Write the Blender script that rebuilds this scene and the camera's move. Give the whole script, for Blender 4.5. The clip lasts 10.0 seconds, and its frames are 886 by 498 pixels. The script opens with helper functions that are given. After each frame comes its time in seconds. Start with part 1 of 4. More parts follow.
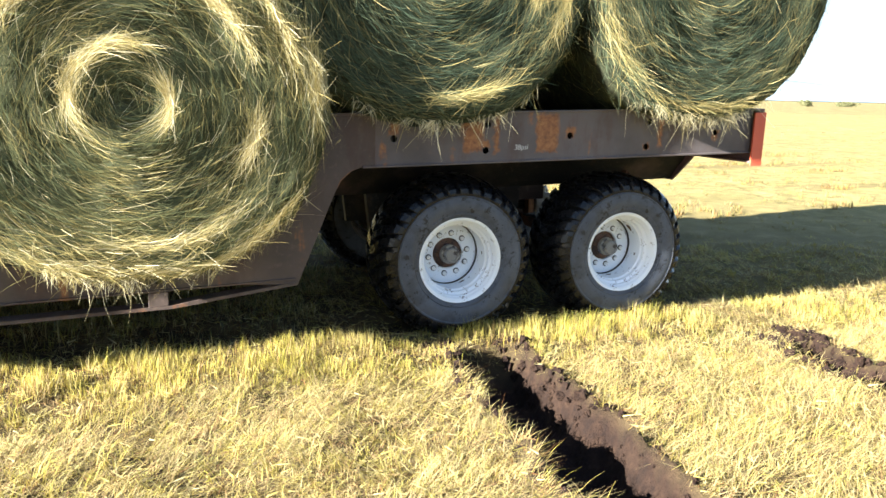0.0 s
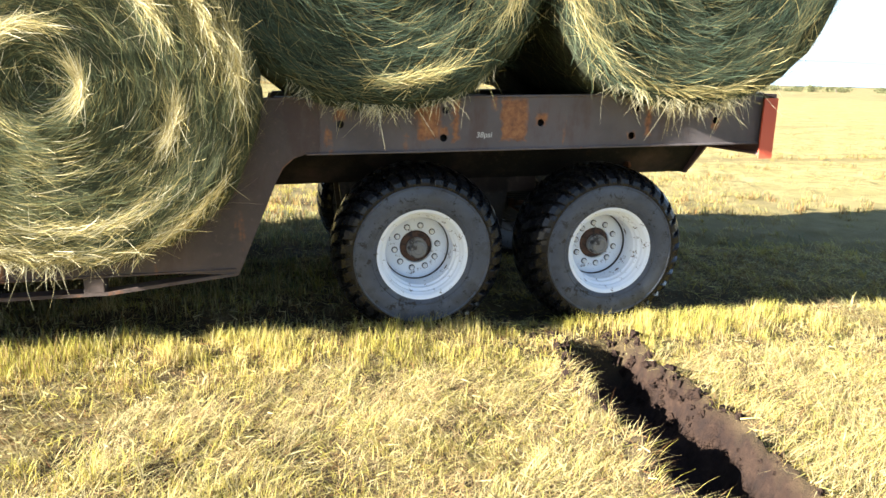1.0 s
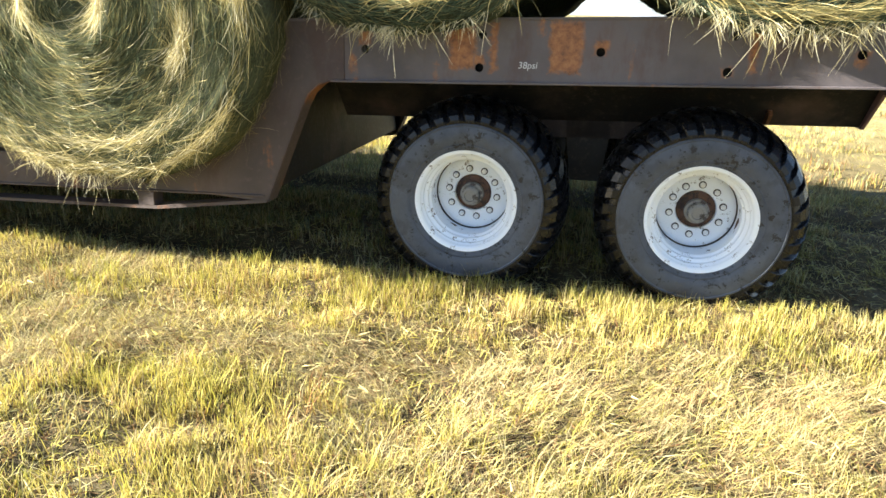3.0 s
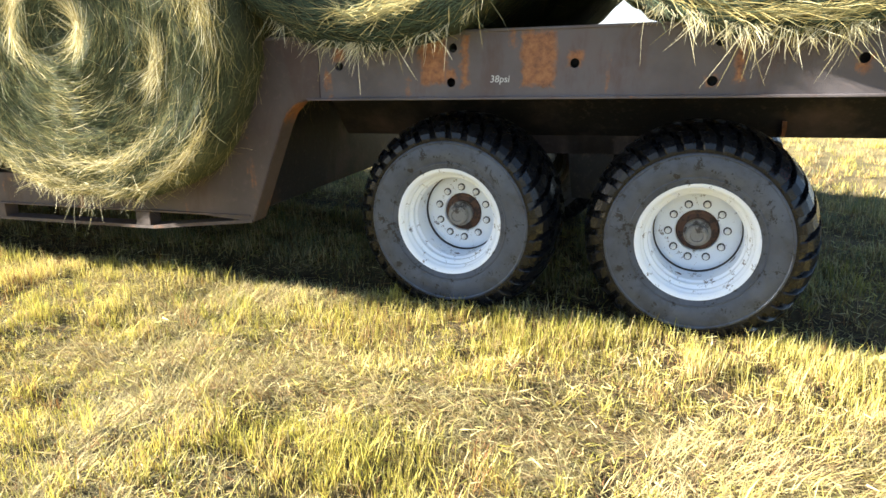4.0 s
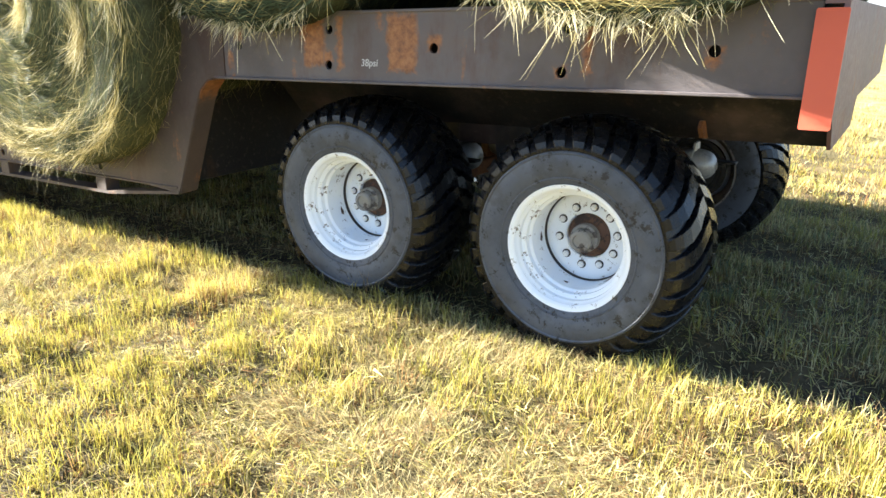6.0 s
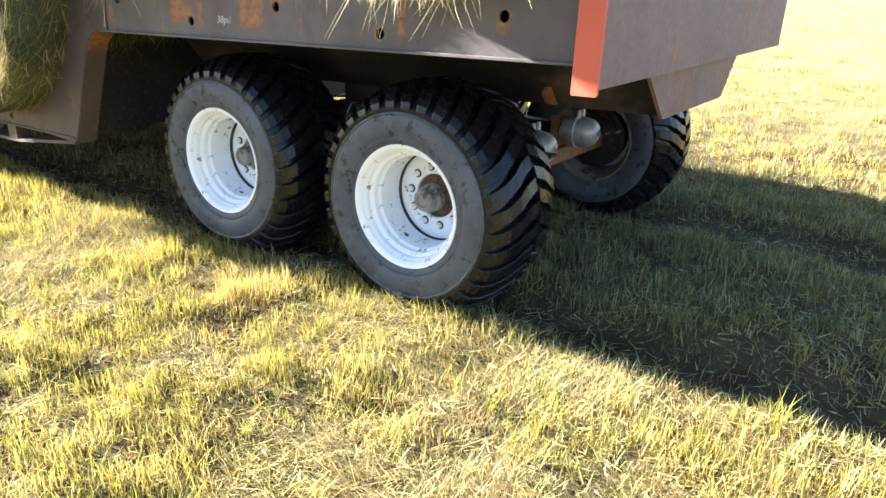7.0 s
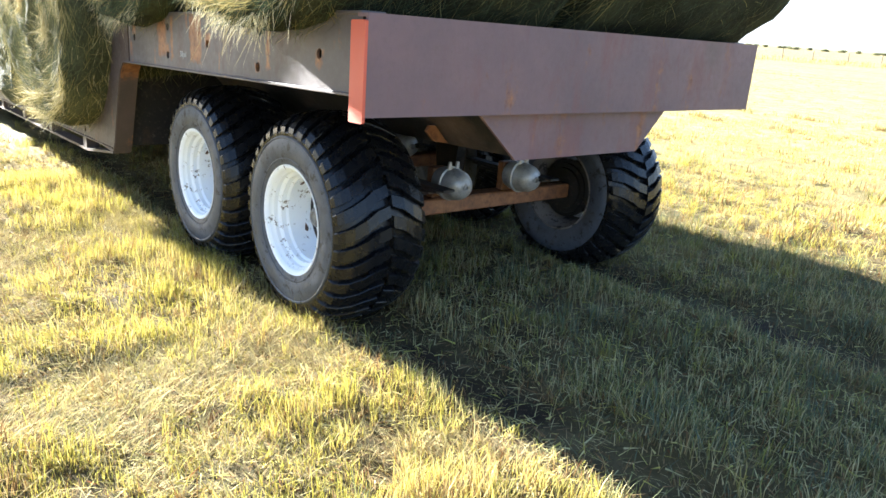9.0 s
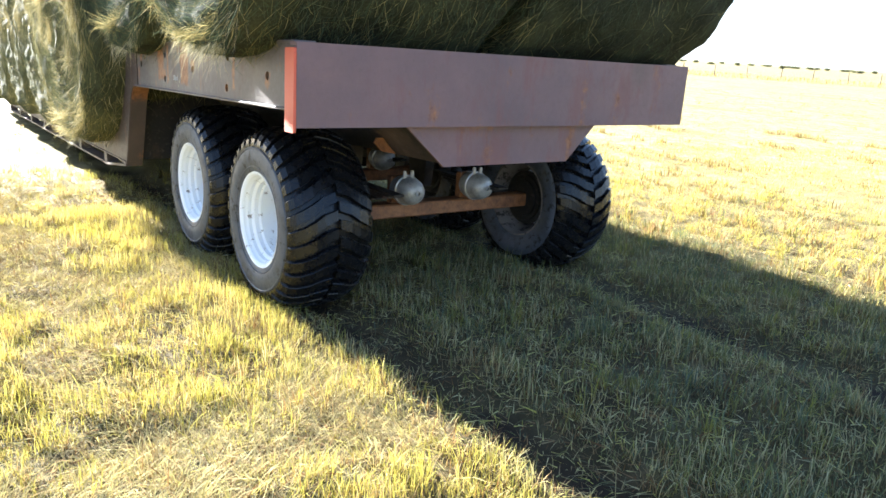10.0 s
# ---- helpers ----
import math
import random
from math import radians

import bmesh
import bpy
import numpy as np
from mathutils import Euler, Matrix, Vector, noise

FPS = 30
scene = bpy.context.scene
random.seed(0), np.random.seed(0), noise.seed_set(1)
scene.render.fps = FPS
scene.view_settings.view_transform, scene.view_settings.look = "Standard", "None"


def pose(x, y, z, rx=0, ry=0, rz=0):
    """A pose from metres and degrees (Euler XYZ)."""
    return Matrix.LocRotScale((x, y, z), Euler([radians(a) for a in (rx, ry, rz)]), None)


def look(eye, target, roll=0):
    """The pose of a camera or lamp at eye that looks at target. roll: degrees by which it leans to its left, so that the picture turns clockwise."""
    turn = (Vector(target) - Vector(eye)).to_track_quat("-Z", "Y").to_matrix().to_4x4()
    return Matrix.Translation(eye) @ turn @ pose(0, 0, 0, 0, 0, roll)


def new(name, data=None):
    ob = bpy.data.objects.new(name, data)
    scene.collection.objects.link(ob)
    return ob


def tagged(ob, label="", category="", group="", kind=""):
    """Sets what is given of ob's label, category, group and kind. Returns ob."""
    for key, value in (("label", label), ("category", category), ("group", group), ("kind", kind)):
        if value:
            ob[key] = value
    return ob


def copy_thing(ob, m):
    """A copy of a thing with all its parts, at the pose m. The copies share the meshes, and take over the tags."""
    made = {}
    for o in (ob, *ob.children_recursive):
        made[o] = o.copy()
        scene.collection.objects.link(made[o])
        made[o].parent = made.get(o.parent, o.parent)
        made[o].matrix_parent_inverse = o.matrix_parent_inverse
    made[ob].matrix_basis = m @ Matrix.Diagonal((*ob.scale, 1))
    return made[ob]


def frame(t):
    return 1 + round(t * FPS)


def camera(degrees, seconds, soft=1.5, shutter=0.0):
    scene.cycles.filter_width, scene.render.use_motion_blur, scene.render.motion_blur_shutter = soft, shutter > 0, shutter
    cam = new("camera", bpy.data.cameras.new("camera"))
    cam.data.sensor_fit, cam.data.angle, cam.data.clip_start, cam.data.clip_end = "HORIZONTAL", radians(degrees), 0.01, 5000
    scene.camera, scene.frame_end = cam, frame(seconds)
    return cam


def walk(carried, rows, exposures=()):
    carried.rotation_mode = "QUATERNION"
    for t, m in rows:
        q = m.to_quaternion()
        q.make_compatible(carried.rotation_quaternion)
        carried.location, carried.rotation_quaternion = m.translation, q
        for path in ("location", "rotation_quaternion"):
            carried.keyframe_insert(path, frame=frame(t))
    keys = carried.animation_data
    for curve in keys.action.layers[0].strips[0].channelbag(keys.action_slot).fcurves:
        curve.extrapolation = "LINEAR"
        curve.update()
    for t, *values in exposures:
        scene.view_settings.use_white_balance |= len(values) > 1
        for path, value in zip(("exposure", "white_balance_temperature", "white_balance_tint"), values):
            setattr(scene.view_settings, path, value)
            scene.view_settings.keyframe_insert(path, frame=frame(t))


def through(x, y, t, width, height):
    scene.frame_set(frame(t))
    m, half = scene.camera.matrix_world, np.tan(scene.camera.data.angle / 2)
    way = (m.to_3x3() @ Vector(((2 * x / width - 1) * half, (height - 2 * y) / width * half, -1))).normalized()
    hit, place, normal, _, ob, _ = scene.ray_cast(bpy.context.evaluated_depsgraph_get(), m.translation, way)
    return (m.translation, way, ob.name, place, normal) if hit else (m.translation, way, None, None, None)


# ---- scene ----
cam = camera(62.67, 10.0)
# seconds, place, Euler angles
PATH = [
    (0.0, -0.018, -0.003, 1.557, 78.37, -1.48, 0.60),
    (0.5, -0.034, -0.001, 1.553, 77.94, -1.49, 3.67),
    (1.0, -0.074, -0.004, 1.554, 77.26, -1.47, 8.73),
    (1.5, -0.141, -0.004, 1.532, 77.17, -1.55, 14.68),
    (2.0, -0.223, 0.037, 1.521, 75.25, -0.75, 21.96),
    (2.2, -0.305, 0.123, 1.515, 74.35, -0.85, 24.79),
    (3.3, -0.692, 0.402, 1.459, 72.35, -2.00, 35.13),
    (3.5, -0.787, 0.435, 1.448, 72.56, -2.04, 36.20),
    (4.0, -1.078, 0.521, 1.470, 73.55, 0.20, 40.54),
    (4.5, -1.353, 0.661, 1.494, 71.46, -0.66, 45.16),
    (5.0, -1.618, 0.758, 1.468, 73.51, -1.55, 49.79),
    (5.5, -1.860, 0.819, 1.469, 70.69, -2.66, 52.09),
    (6.0, -2.184, 0.851, 1.491, 71.97, -0.72, 53.39),
    (6.2, -2.289, 0.854, 1.506, 70.72, -1.05, 53.64),
    (7.3, -2.951, 1.057, 1.508, 68.66, -3.08, 56.84),
    (7.5, -3.113, 1.094, 1.474, 68.19, -3.70, 57.63),
    (8.0, -3.458, 1.156, 1.484, 71.81, -2.60, 58.82),
    (8.5, -3.739, 1.219, 1.483, 71.18, -2.78, 65.29),
    (9.0, -3.975, 1.329, 1.510, 73.16, -4.05, 71.21),
    (9.5, -4.188, 1.373, 1.525, 73.54, -3.98, 72.40),
    (10.0, -4.382, 1.308, 1.547, 74.81, -3.60, 75.21),
]
# the trailer on the field: seconds, place of the rear axle's foot, heading of its long axis
TRAILER = [
    (0.0, 1.378, 5.221, 20.40),
    (0.5, 0.886, 5.020, 20.50),
    (1.0, 0.415, 4.854, 20.64),
    (1.5, -0.056, 4.676, 20.72),
    (2.0, -0.512, 4.517, 20.72),
    (2.2, -0.688, 4.454, 20.71),
    (3.3, -1.685, 4.086, 20.74),
    (3.5, -1.866, 4.017, 20.73),
    (4.0, -2.328, 3.830, 20.74),
    (4.5, -2.801, 3.669, 20.87),
    (5.0, -3.273, 3.472, 20.97),
    (5.5, -3.794, 3.253, 20.81),
    (6.0, -4.324, 3.039, 20.73),
    (6.2, -4.545, 2.952, 20.71),
    (7.3, -5.838, 2.419, 20.90),
    (7.5, -6.075, 2.335, 20.80),
    (8.0, -6.657, 2.121, 20.48),
    (8.5, -7.214, 1.909, 20.41),
    (9.0, -7.761, 1.668, 20.67),
    (9.5, -8.310, 1.439, 20.93),
    (10.0, -8.877, 1.212, 21.13),
]
walk(cam, [(t, pose(x, y, z, rx, ry, rz)) for t, x, y, z, rx, ry, rz in PATH],
     exposures=[(0.0, 3.38, 6250, 9), (3.5, 3.58, 6250, 9), (6.0, 3.85, 6150, 9), (10.0, 3.92, 5800, 10)])

# ---- light ----
SUN_TO = Vector((-3.0, -0.51, 1.0))          # from the place to the sun, along the trailer's axes
SUN_TO = (Matrix.Rotation(radians(20.8), 3, "Z") @ SUN_TO).normalized()
sun = new("sun", bpy.data.lights.new("sun", "SUN"))
sun.data.energy, sun.data.angle, sun.data.color = 5.0, radians(0.6), (1.0, 0.92, 0.80)
sun.matrix_world = look((0, 0, 30), Vector((0, 0, 30)) - SUN_TO)
world = bpy.data.worlds.new("sky")
scene.world = world
world.use_nodes = True
sky = world.node_tree.nodes.new("ShaderNodeTexSky")
sky.sky_type, sky.sun_disc = "NISHITA", False
sky.sun_elevation = math.asin(SUN_TO.z)
sky.sun_rotation = math.atan2(SUN_TO.x, SUN_TO.y)
sky.dust_density, sky.air_density, sky.ozone_density = 1.0, 1.0, 2.0
# a thin veil of high haze whitens the whole sky
veil = world.node_tree.nodes.new("ShaderNodeMix")
veil.data_type = "RGBA"
veil.inputs[0].default_value = 0.60
# the haze thickens and whitens towards the horizon
tree = world.node_tree
upward, height = tree.nodes.new("ShaderNodeTexCoord"), tree.nodes.new("ShaderNodeSeparateXYZ")
thick, haze = tree.nodes.new("ShaderNodeMapRange"), tree.nodes.new("ShaderNodeMix")
thick.interpolation_type = "SMOOTHSTEP"
thick.inputs["From Min"].default_value, thick.inputs["From Max"].default_value = 0.30, 0.02
haze.data_type = "RGBA"
haze.inputs[6].default_value, haze.inputs[7].default_value = (1.20, 1.85, 3.10, 1), (3.6, 3.9, 4.4, 1)
tree.links.new(upward.outputs["Generated"], height.inputs[0])
tree.links.new(height.outputs["Z"], thick.inputs["Value"])
tree.links.new(thick.outputs["Result"], haze.inputs[0])
tree.links.new(haze.outputs[2], veil.inputs[7])
back = world.node_tree.nodes["Background"]
back.inputs["Strength"].default_value = 0.036
world.node_tree.links.new(sky.outputs[0], veil.inputs[6])
world.node_tree.links.new(veil.outputs[2], back.inputs["Color"])


# ---- materials ----
class Nodes:
    """A short way to write node materials."""

    def __init__(self, name):
        self.mat = bpy.data.materials.new(name)
        self.mat.use_nodes = True
        self.tree = self.mat.node_tree
        self.tree.nodes.clear()
        self.out = self.add("ShaderNodeOutputMaterial")

    def add(self, kind, **props):
        n = self.tree.nodes.new(kind)
        for k, v in props.items():
            n.inputs[k.replace("_", " ")].default_value = v
        return n

    def link(self, a, b):
        self.tree.links.new(a, b)

    def coords(self):
        return self.add("ShaderNodeTexCoord").outputs["Object"]

    def noise(self, scale, detail=4.0, rough=0.6, vec=None, stretch=None, distort=0.0):
        vec = vec or self.coords()
        if stretch:
            m = self.tree.nodes.new("ShaderNodeMapping")
            m.inputs["Scale"].default_value = stretch
            self.link(vec, m.inputs["Vector"])
            vec = m.outputs[0]
        n = self.add("ShaderNodeTexNoise", Scale=scale, Detail=detail, Roughness=rough, Distortion=distort)
        self.link(vec, n.inputs["Vector"])
        return n.outputs["Fac"]

    def ramp(self, fac, stops):
        n = self.tree.nodes.new("ShaderNodeValToRGB")
        el = n.color_ramp.elements
        while len(el) < len(stops):
            el.new(0.5)
        for e, (p, c) in zip(el, stops):
            e.position = p
            e.color = (*c, 1) if len(c) == 3 else c
        self.link(fac, n.inputs["Fac"])
        return n.outputs["Color"]

    def step(self, fac, lo, hi):
        n = self.tree.nodes.new("ShaderNodeMapRange")
        n.interpolation_type = "SMOOTHSTEP"
        n.inputs["From Min"].default_value, n.inputs["From Max"].default_value = lo, hi
        self.link(fac, n.inputs["Value"])
        return n.outputs["Result"]

    def mix(self, fac, a, b, blend="MIX"):
        n = self.tree.nodes.new("ShaderNodeMix")
        n.data_type, n.blend_type = "RGBA", blend
        for v, s in ((fac, n.inputs[0]), (a, n.inputs[6]), (b, n.inputs[7])):
            if isinstance(v, (tuple, float, int)):
                s.default_value = (*v, 1) if isinstance(v, tuple) else v
            else:
                self.link(v, s)
        return n.outputs[2]

    def math(self, op, a, b=0.0):
        n = self.tree.nodes.new("ShaderNodeMath")
        n.operation = op
        for v, s in ((a, n.inputs[0]), (b, n.inputs[1])):
            if isinstance(v, (float, int)):
                s.default_value = v
            else:
                self.link(v, s)
        return n.outputs[0]

    def attribute(self, name):
        n = self.tree.nodes.new("ShaderNodeAttribute")
        n.attribute_name = name
        return n.outputs["Fac"]

    def surface(self, color, rough, metal=0.0, bump=None, strength=0.3, distance=0.01, spec=0.5):
        b = self.tree.nodes.new("ShaderNodeBsdfPrincipled")
        for v, k in ((color, "Base Color"), (rough, "Roughness"), (metal, "Metallic"), (spec, "Specular IOR Level")):
            if isinstance(v, (tuple, float, int)):
                b.inputs[k].default_value = (*v, 1) if isinstance(v, tuple) else v
            else:
                self.link(v, b.inputs[k])
        if bump is not None:
            n = self.add("ShaderNodeBump", Strength=strength, Distance=distance)
            self.link(bump, n.inputs["Height"])
            self.link(n.outputs[0], b.inputs["Normal"])
        self.link(b.outputs[0], self.out.inputs["Surface"])
        return self.mat

    def leafy(self, color, through, share):
        """Thin plant matter: light comes off it and also through it."""
        d, t, m = self.add("ShaderNodeBsdfDiffuse"), self.add("ShaderNodeBsdfTranslucent"), self.add("ShaderNodeMixShader", Fac=share)
        self.link(color, d.inputs["Color"])
        self.link(through, t.inputs["Color"])
        self.link(d.outputs[0], m.inputs[1])
        self.link(t.outputs[0], m.inputs[2])
        self.link(m.outputs[0], self.out.inputs["Surface"])
        return self.mat


def steel_material(name, patches=(), base=(0.076, 0.056, 0.050), dark=(0.040, 0.031, 0.029), rusty=0.75):
    """Old brown primer on steel, with rust in patches (x, z, half width, half height)."""
    n = Nodes(name)
    big, fine = n.noise(1.3, 5), n.noise(28, 6, 0.7)
    streak = n.noise(6, 4, 0.6, stretch=(1.0, 1.0, 0.12))
    color = n.ramp(big, [(0.3, dark), (0.55, base), (0.75, (0.115, 0.078, 0.066))])
    color = n.mix(n.math("MULTIPLY", n.step(fine, 0.50, 0.75), 0.5), color, (0.13, 0.095, 0.084))
    stain = n.noise(2.6, 6, 0.7, stretch=(1.0, 1.0, 0.35))
    color = n.mix(n.math("MULTIPLY", n.step(stain, 0.50, 0.64), 0.6), color, tuple(c * k for c, k in zip(dark, (1.25, 0.8, 0.68))))
    rust = n.step(n.math("ADD", n.math("MULTIPLY", streak, 0.6), n.math("MULTIPLY", n.noise(5, 6, 0.7), 0.5)), 0.62, 0.72)
    if patches:
        xyz = n.add("ShaderNodeSeparateXYZ")
        n.link(n.coords(), xyz.inputs[0])
        wob = n.math("MULTIPLY", n.math("SUBTRACT", n.noise(14, 5, 0.7), 0.5), 0.10)
        px, pz = n.math("ADD", xyz.outputs[0], wob), n.math("ADD", xyz.outputs[2], wob)
        for x, z, hw, hh in patches:
            dx = n.math("SUBTRACT", hw, n.math("ABSOLUTE", n.math("SUBTRACT", px, x)))
            dz = n.math("SUBTRACT", hh, n.math("ABSOLUTE", n.math("SUBTRACT", pz, z)))
            rust = n.math("MAXIMUM", rust, n.step(n.math("MINIMUM", dx, dz), -0.012, 0.02))
    color = n.mix(n.math("MULTIPLY", rust, rusty), color, n.ramp(n.noise(22, 6, 0.75), [(0.3, (0.075, 0.03, 0.016)), (0.5, (0.25, 0.10, 0.034)), (0.7, (0.36, 0.165, 0.06))]))
    return n.surface(color, n.ramp(fine, [(0.3, (0.45,) * 3), (0.8, (0.75,) * 3)]), 0.0, n.noise(60, 5, 0.7), 0.25, 0.004, 0.4)


def painted(name, color, chips, rough=0.5, amount=0.62, grain=13):
    n = Nodes(name)
    worn = n.step(n.noise(grain, 8, 0.8), amount, amount + 0.05)
    dust = n.noise(2.5, 4)
    base = n.mix(n.math("MULTIPLY", dust, 0.35), color, tuple(c * 0.72 for c in color))
    return n.surface(n.mix(worn, base, chips), n.ramp(dust, [(0.3, (rough,) * 3), (0.7, (rough + 0.2,) * 3)]), 0.0, n.noise(40, 4), 0.12, 0.003)


def metal(name, color, rough):
    """Bare weathered metal with smears of grey dirt."""
    n = Nodes(name)
    dirt = n.noise(9, 6, 0.7)
    base = n.ramp(dirt, [(0.35, tuple(c * 0.45 for c in color)), (0.6, color)])
    return n.surface(base, n.ramp(dirt, [(0.3, (rough + 0.25,) * 3), (0.7, (rough,) * 3)]), 0.35, n.noise(30, 4), 0.15, 0.003)


def rubber_material():
    n = Nodes("rubber")
    dust, spots = n.noise(3.5, 6, 0.65), n.noise(15, 7, 0.75)
    color = n.ramp(dust, [(0.3, (0.036, 0.044, 0.060)), (0.7, (0.080, 0.093, 0.118))])
    color = n.mix(n.math("MULTIPLY", n.step(n.noise(8, 6, 0.7), 0.48, 0.62), 0.7), color, (0.038, 0.041, 0.048))
    color = n.mix(n.step(spots, 0.565, 0.60), color, (0.014, 0.013, 0.012))
    color = n.mix(n.math("MULTIPLY", n.step(n.noise(5.5, 7, 0.75), 0.56, 0.66), 0.3), color, (0.075, 0.062, 0.05))
    return n.surface(color, n.ramp(spots, [(0.3, (0.42,) * 3), (0.8, (0.75,) * 3)]), 0.0, n.noise(45, 5), 0.3, 0.004, 0.5)


def tread_material():
    n = Nodes("tread_rubber")
    color = n.ramp(n.noise(7, 5), [(0.35, (0.004, 0.0045, 0.006)), (0.7, (0.010, 0.010, 0.011))])
    return n.surface(color, n.ramp(n.noise(20, 4), [(0.3, (0.20,) * 3), (0.8, (0.40,) * 3)]), 0.0, n.noise(60, 4), 0.2, 0.002, 0.3)


def hay_material(name, shift, green=False):
    """Straw by its tint: 0 grey-green hay, 1 bleached yellow."""
    n = Nodes(name)
    tint = n.math("ADD", n.attribute("tint"), shift)
    low = [(0.0, (0.052, 0.078, 0.055)), (0.3, (0.115, 0.145, 0.088))] if green else [(0.0, (0.058, 0.076, 0.044)), (0.3, (0.135, 0.148, 0.075))]
    color = n.ramp(tint, low + [(0.55, (0.28, 0.235, 0.095)), (0.75, (0.48, 0.40, 0.17)), (1.0, (0.76, 0.70, 0.48))])
    return n.leafy(color, color, 0.25)


def hay_body_material(name, shift):
    n = Nodes(name)
    # ramp kept darker than the straws: shade of the gaps is in its colour
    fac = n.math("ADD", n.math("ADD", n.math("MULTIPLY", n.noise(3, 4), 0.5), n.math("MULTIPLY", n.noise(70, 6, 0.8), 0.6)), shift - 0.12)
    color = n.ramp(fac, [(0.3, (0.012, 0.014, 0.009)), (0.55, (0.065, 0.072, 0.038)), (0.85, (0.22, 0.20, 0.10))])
    return n.surface(color, 0.9, 0.0, n.noise(60, 6, 0.8), 0.5, 0.012, 0.15)


def grass_material(name, share=0.30):
    n = Nodes(name)
    # the dull blue-green end stop is the shaded strip's tone put into colour
    color = n.ramp(n.attribute("tint"), [(0.0, (0.15, 0.075, 0.035)), (0.10, (0.32, 0.25, 0.13)), (0.2, (0.46, 0.41, 0.22)), (0.42, (0.44, 0.385, 0.11)), (0.65, (0.29, 0.28, 0.052)), (1.0, (0.095, 0.135, 0.10))])
    # blades turn orange-brown towards the foot
    color = n.mix(n.attribute("foot_brown"), color, (0.24, 0.15, 0.05))
    thru = n.mix(0.5, color, (1.0, 0.95, 0.5), "MULTIPLY")
    return n.leafy(color, thru, share)


def ground_material():
    """Thatch of a mown meadow; bare earth where the sheet is torn."""
    n = Nodes("meadow")
    geo = n.add("ShaderNodeNewGeometry").outputs["Position"]
    patch, mid, fine = n.noise(0.16, 4, 0.6, geo), n.noise(2.3, 5, 0.65, geo), n.noise(42, 6, 0.75, geo)
    along = n.tree.nodes.new("ShaderNodeMapping")
    along.vector_type = "TEXTURE"
    along.inputs["Rotation"].default_value, along.inputs["Scale"].default_value = (0, 0, radians(20.8)), (14, 1, 1)
    n.link(geo, along.inputs["Vector"])
    swath = n.noise(0.5, 4, 0.6, along.outputs[0])
    color = n.ramp(mid, [(0.3, (0.032, 0.024, 0.013)), (0.5, (0.07, 0.05, 0.026)), (0.7, (0.16, 0.12, 0.06))])
    color = n.mix(n.math("MULTIPLY", n.step(patch, 0.45, 0.65), 0.3), color, (0.13, 0.125, 0.04))
    color = n.mix(n.math("MULTIPLY", n.step(swath, 0.56, 0.64), 0.7), color, (0.13, 0.10, 0.05))
    color = n.mix(n.math("MULTIPLY", n.step(fine, 0.5, 0.3), 0.75), color, (0.05, 0.042, 0.018))
    color = n.mix(n.math("MULTIPLY", n.attribute("open"), 0.8), color, n.ramp(n.noise(0.9, 5, 0.65, geo), [(0.3, (0.23, 0.20, 0.07)), (0.7, (0.36, 0.30, 0.13))]))
    color = n.mix(n.math("MULTIPLY", n.math("MULTIPLY", n.step(swath, 0.57, 0.63), n.attribute("open")), 0.7), color, (0.12, 0.09, 0.04))
    tufts = n.noise(3.2, 7, 0.75, geo)
    color = n.mix(n.math("MULTIPLY", n.math("MULTIPLY", n.step(tufts, 0.54, 0.40), n.attribute("open")), 0.75), color, (0.12, 0.10, 0.035))
    tall = n.attribute("tall")
    color = n.mix(tall, color, n.ramp(n.noise(0.5, 6, 0.7, geo), [(0.35, (0.10, 0.085, 0.033)), (0.65, (0.27, 0.22, 0.095))]))
    soil = n.ramp(n.noise(14, 7, 0.75, geo), [(0.3, (0.010, 0.0065, 0.006)), (0.5, (0.019, 0.011, 0.008)), (0.75, (0.040, 0.024, 0.016))])
    color = n.mix(n.attribute("soil"), color, soil)
    return n.surface(color, 0.95, 0.0, n.math("ADD", n.math("ADD", fine, mid), n.math("MULTIPLY", n.math("MULTIPLY", tufts, n.attribute("open")), 3.0)), 0.8, 0.03, 0.15)


STEEL = steel_material("brown_steel")
FLANGE_STEEL = steel_material("flange_steel", [(-2.16, 1.085, 0.07, 0.045), (-2.20, 1.03, 0.02, 0.03)])
BEAM_STEEL = steel_material("beam_steel", [(-0.79, 1.37, 0.085, 0.13), (-1.33, 1.37, 0.07, 0.13), (-1.16, 1.36, 0.02, 0.12), (0.11, 1.38, 0.022, 0.10), (-2.12, 1.20, 0.06, 0.03), (-1.86, 1.385, 0.034, 0.034), (-1.235, 1.293, 0.03, 0.03), (-0.617, 1.374, 0.035, 0.032), (0.0, 1.282, 0.026, 0.026), (0.59, 1.368, 0.03, 0.03)], base=(0.105, 0.092, 0.095), dark=(0.060, 0.050, 0.051), rusty=0.9)
PANEL_STEEL = steel_material("panel_steel", base=(0.18, 0.108, 0.108), dark=(0.13, 0.086, 0.092))
# near black: the shade under the deck is put into this steel's colour
SHADED_STEEL = steel_material("shaded_steel", base=(0.012, 0.012, 0.011), dark=(0.006, 0.006, 0.006), rusty=0.10)
DARK_RUST = steel_material("dark_rusty_steel", base=(0.030, 0.017, 0.013), dark=(0.014, 0.009, 0.008), rusty=0.25)
RUSTY = steel_material("rusty_bracket", [(0, 0, 9, 9)])
RED = painted("red_paint", (0.56, 0.10, 0.05), (0.24, 0.08, 0.055), 0.45)
WHITE = painted("white_wheel_paint", (0.83, 0.87, 0.91), (0.15, 0.12, 0.09), 0.42, 0.575, 15)
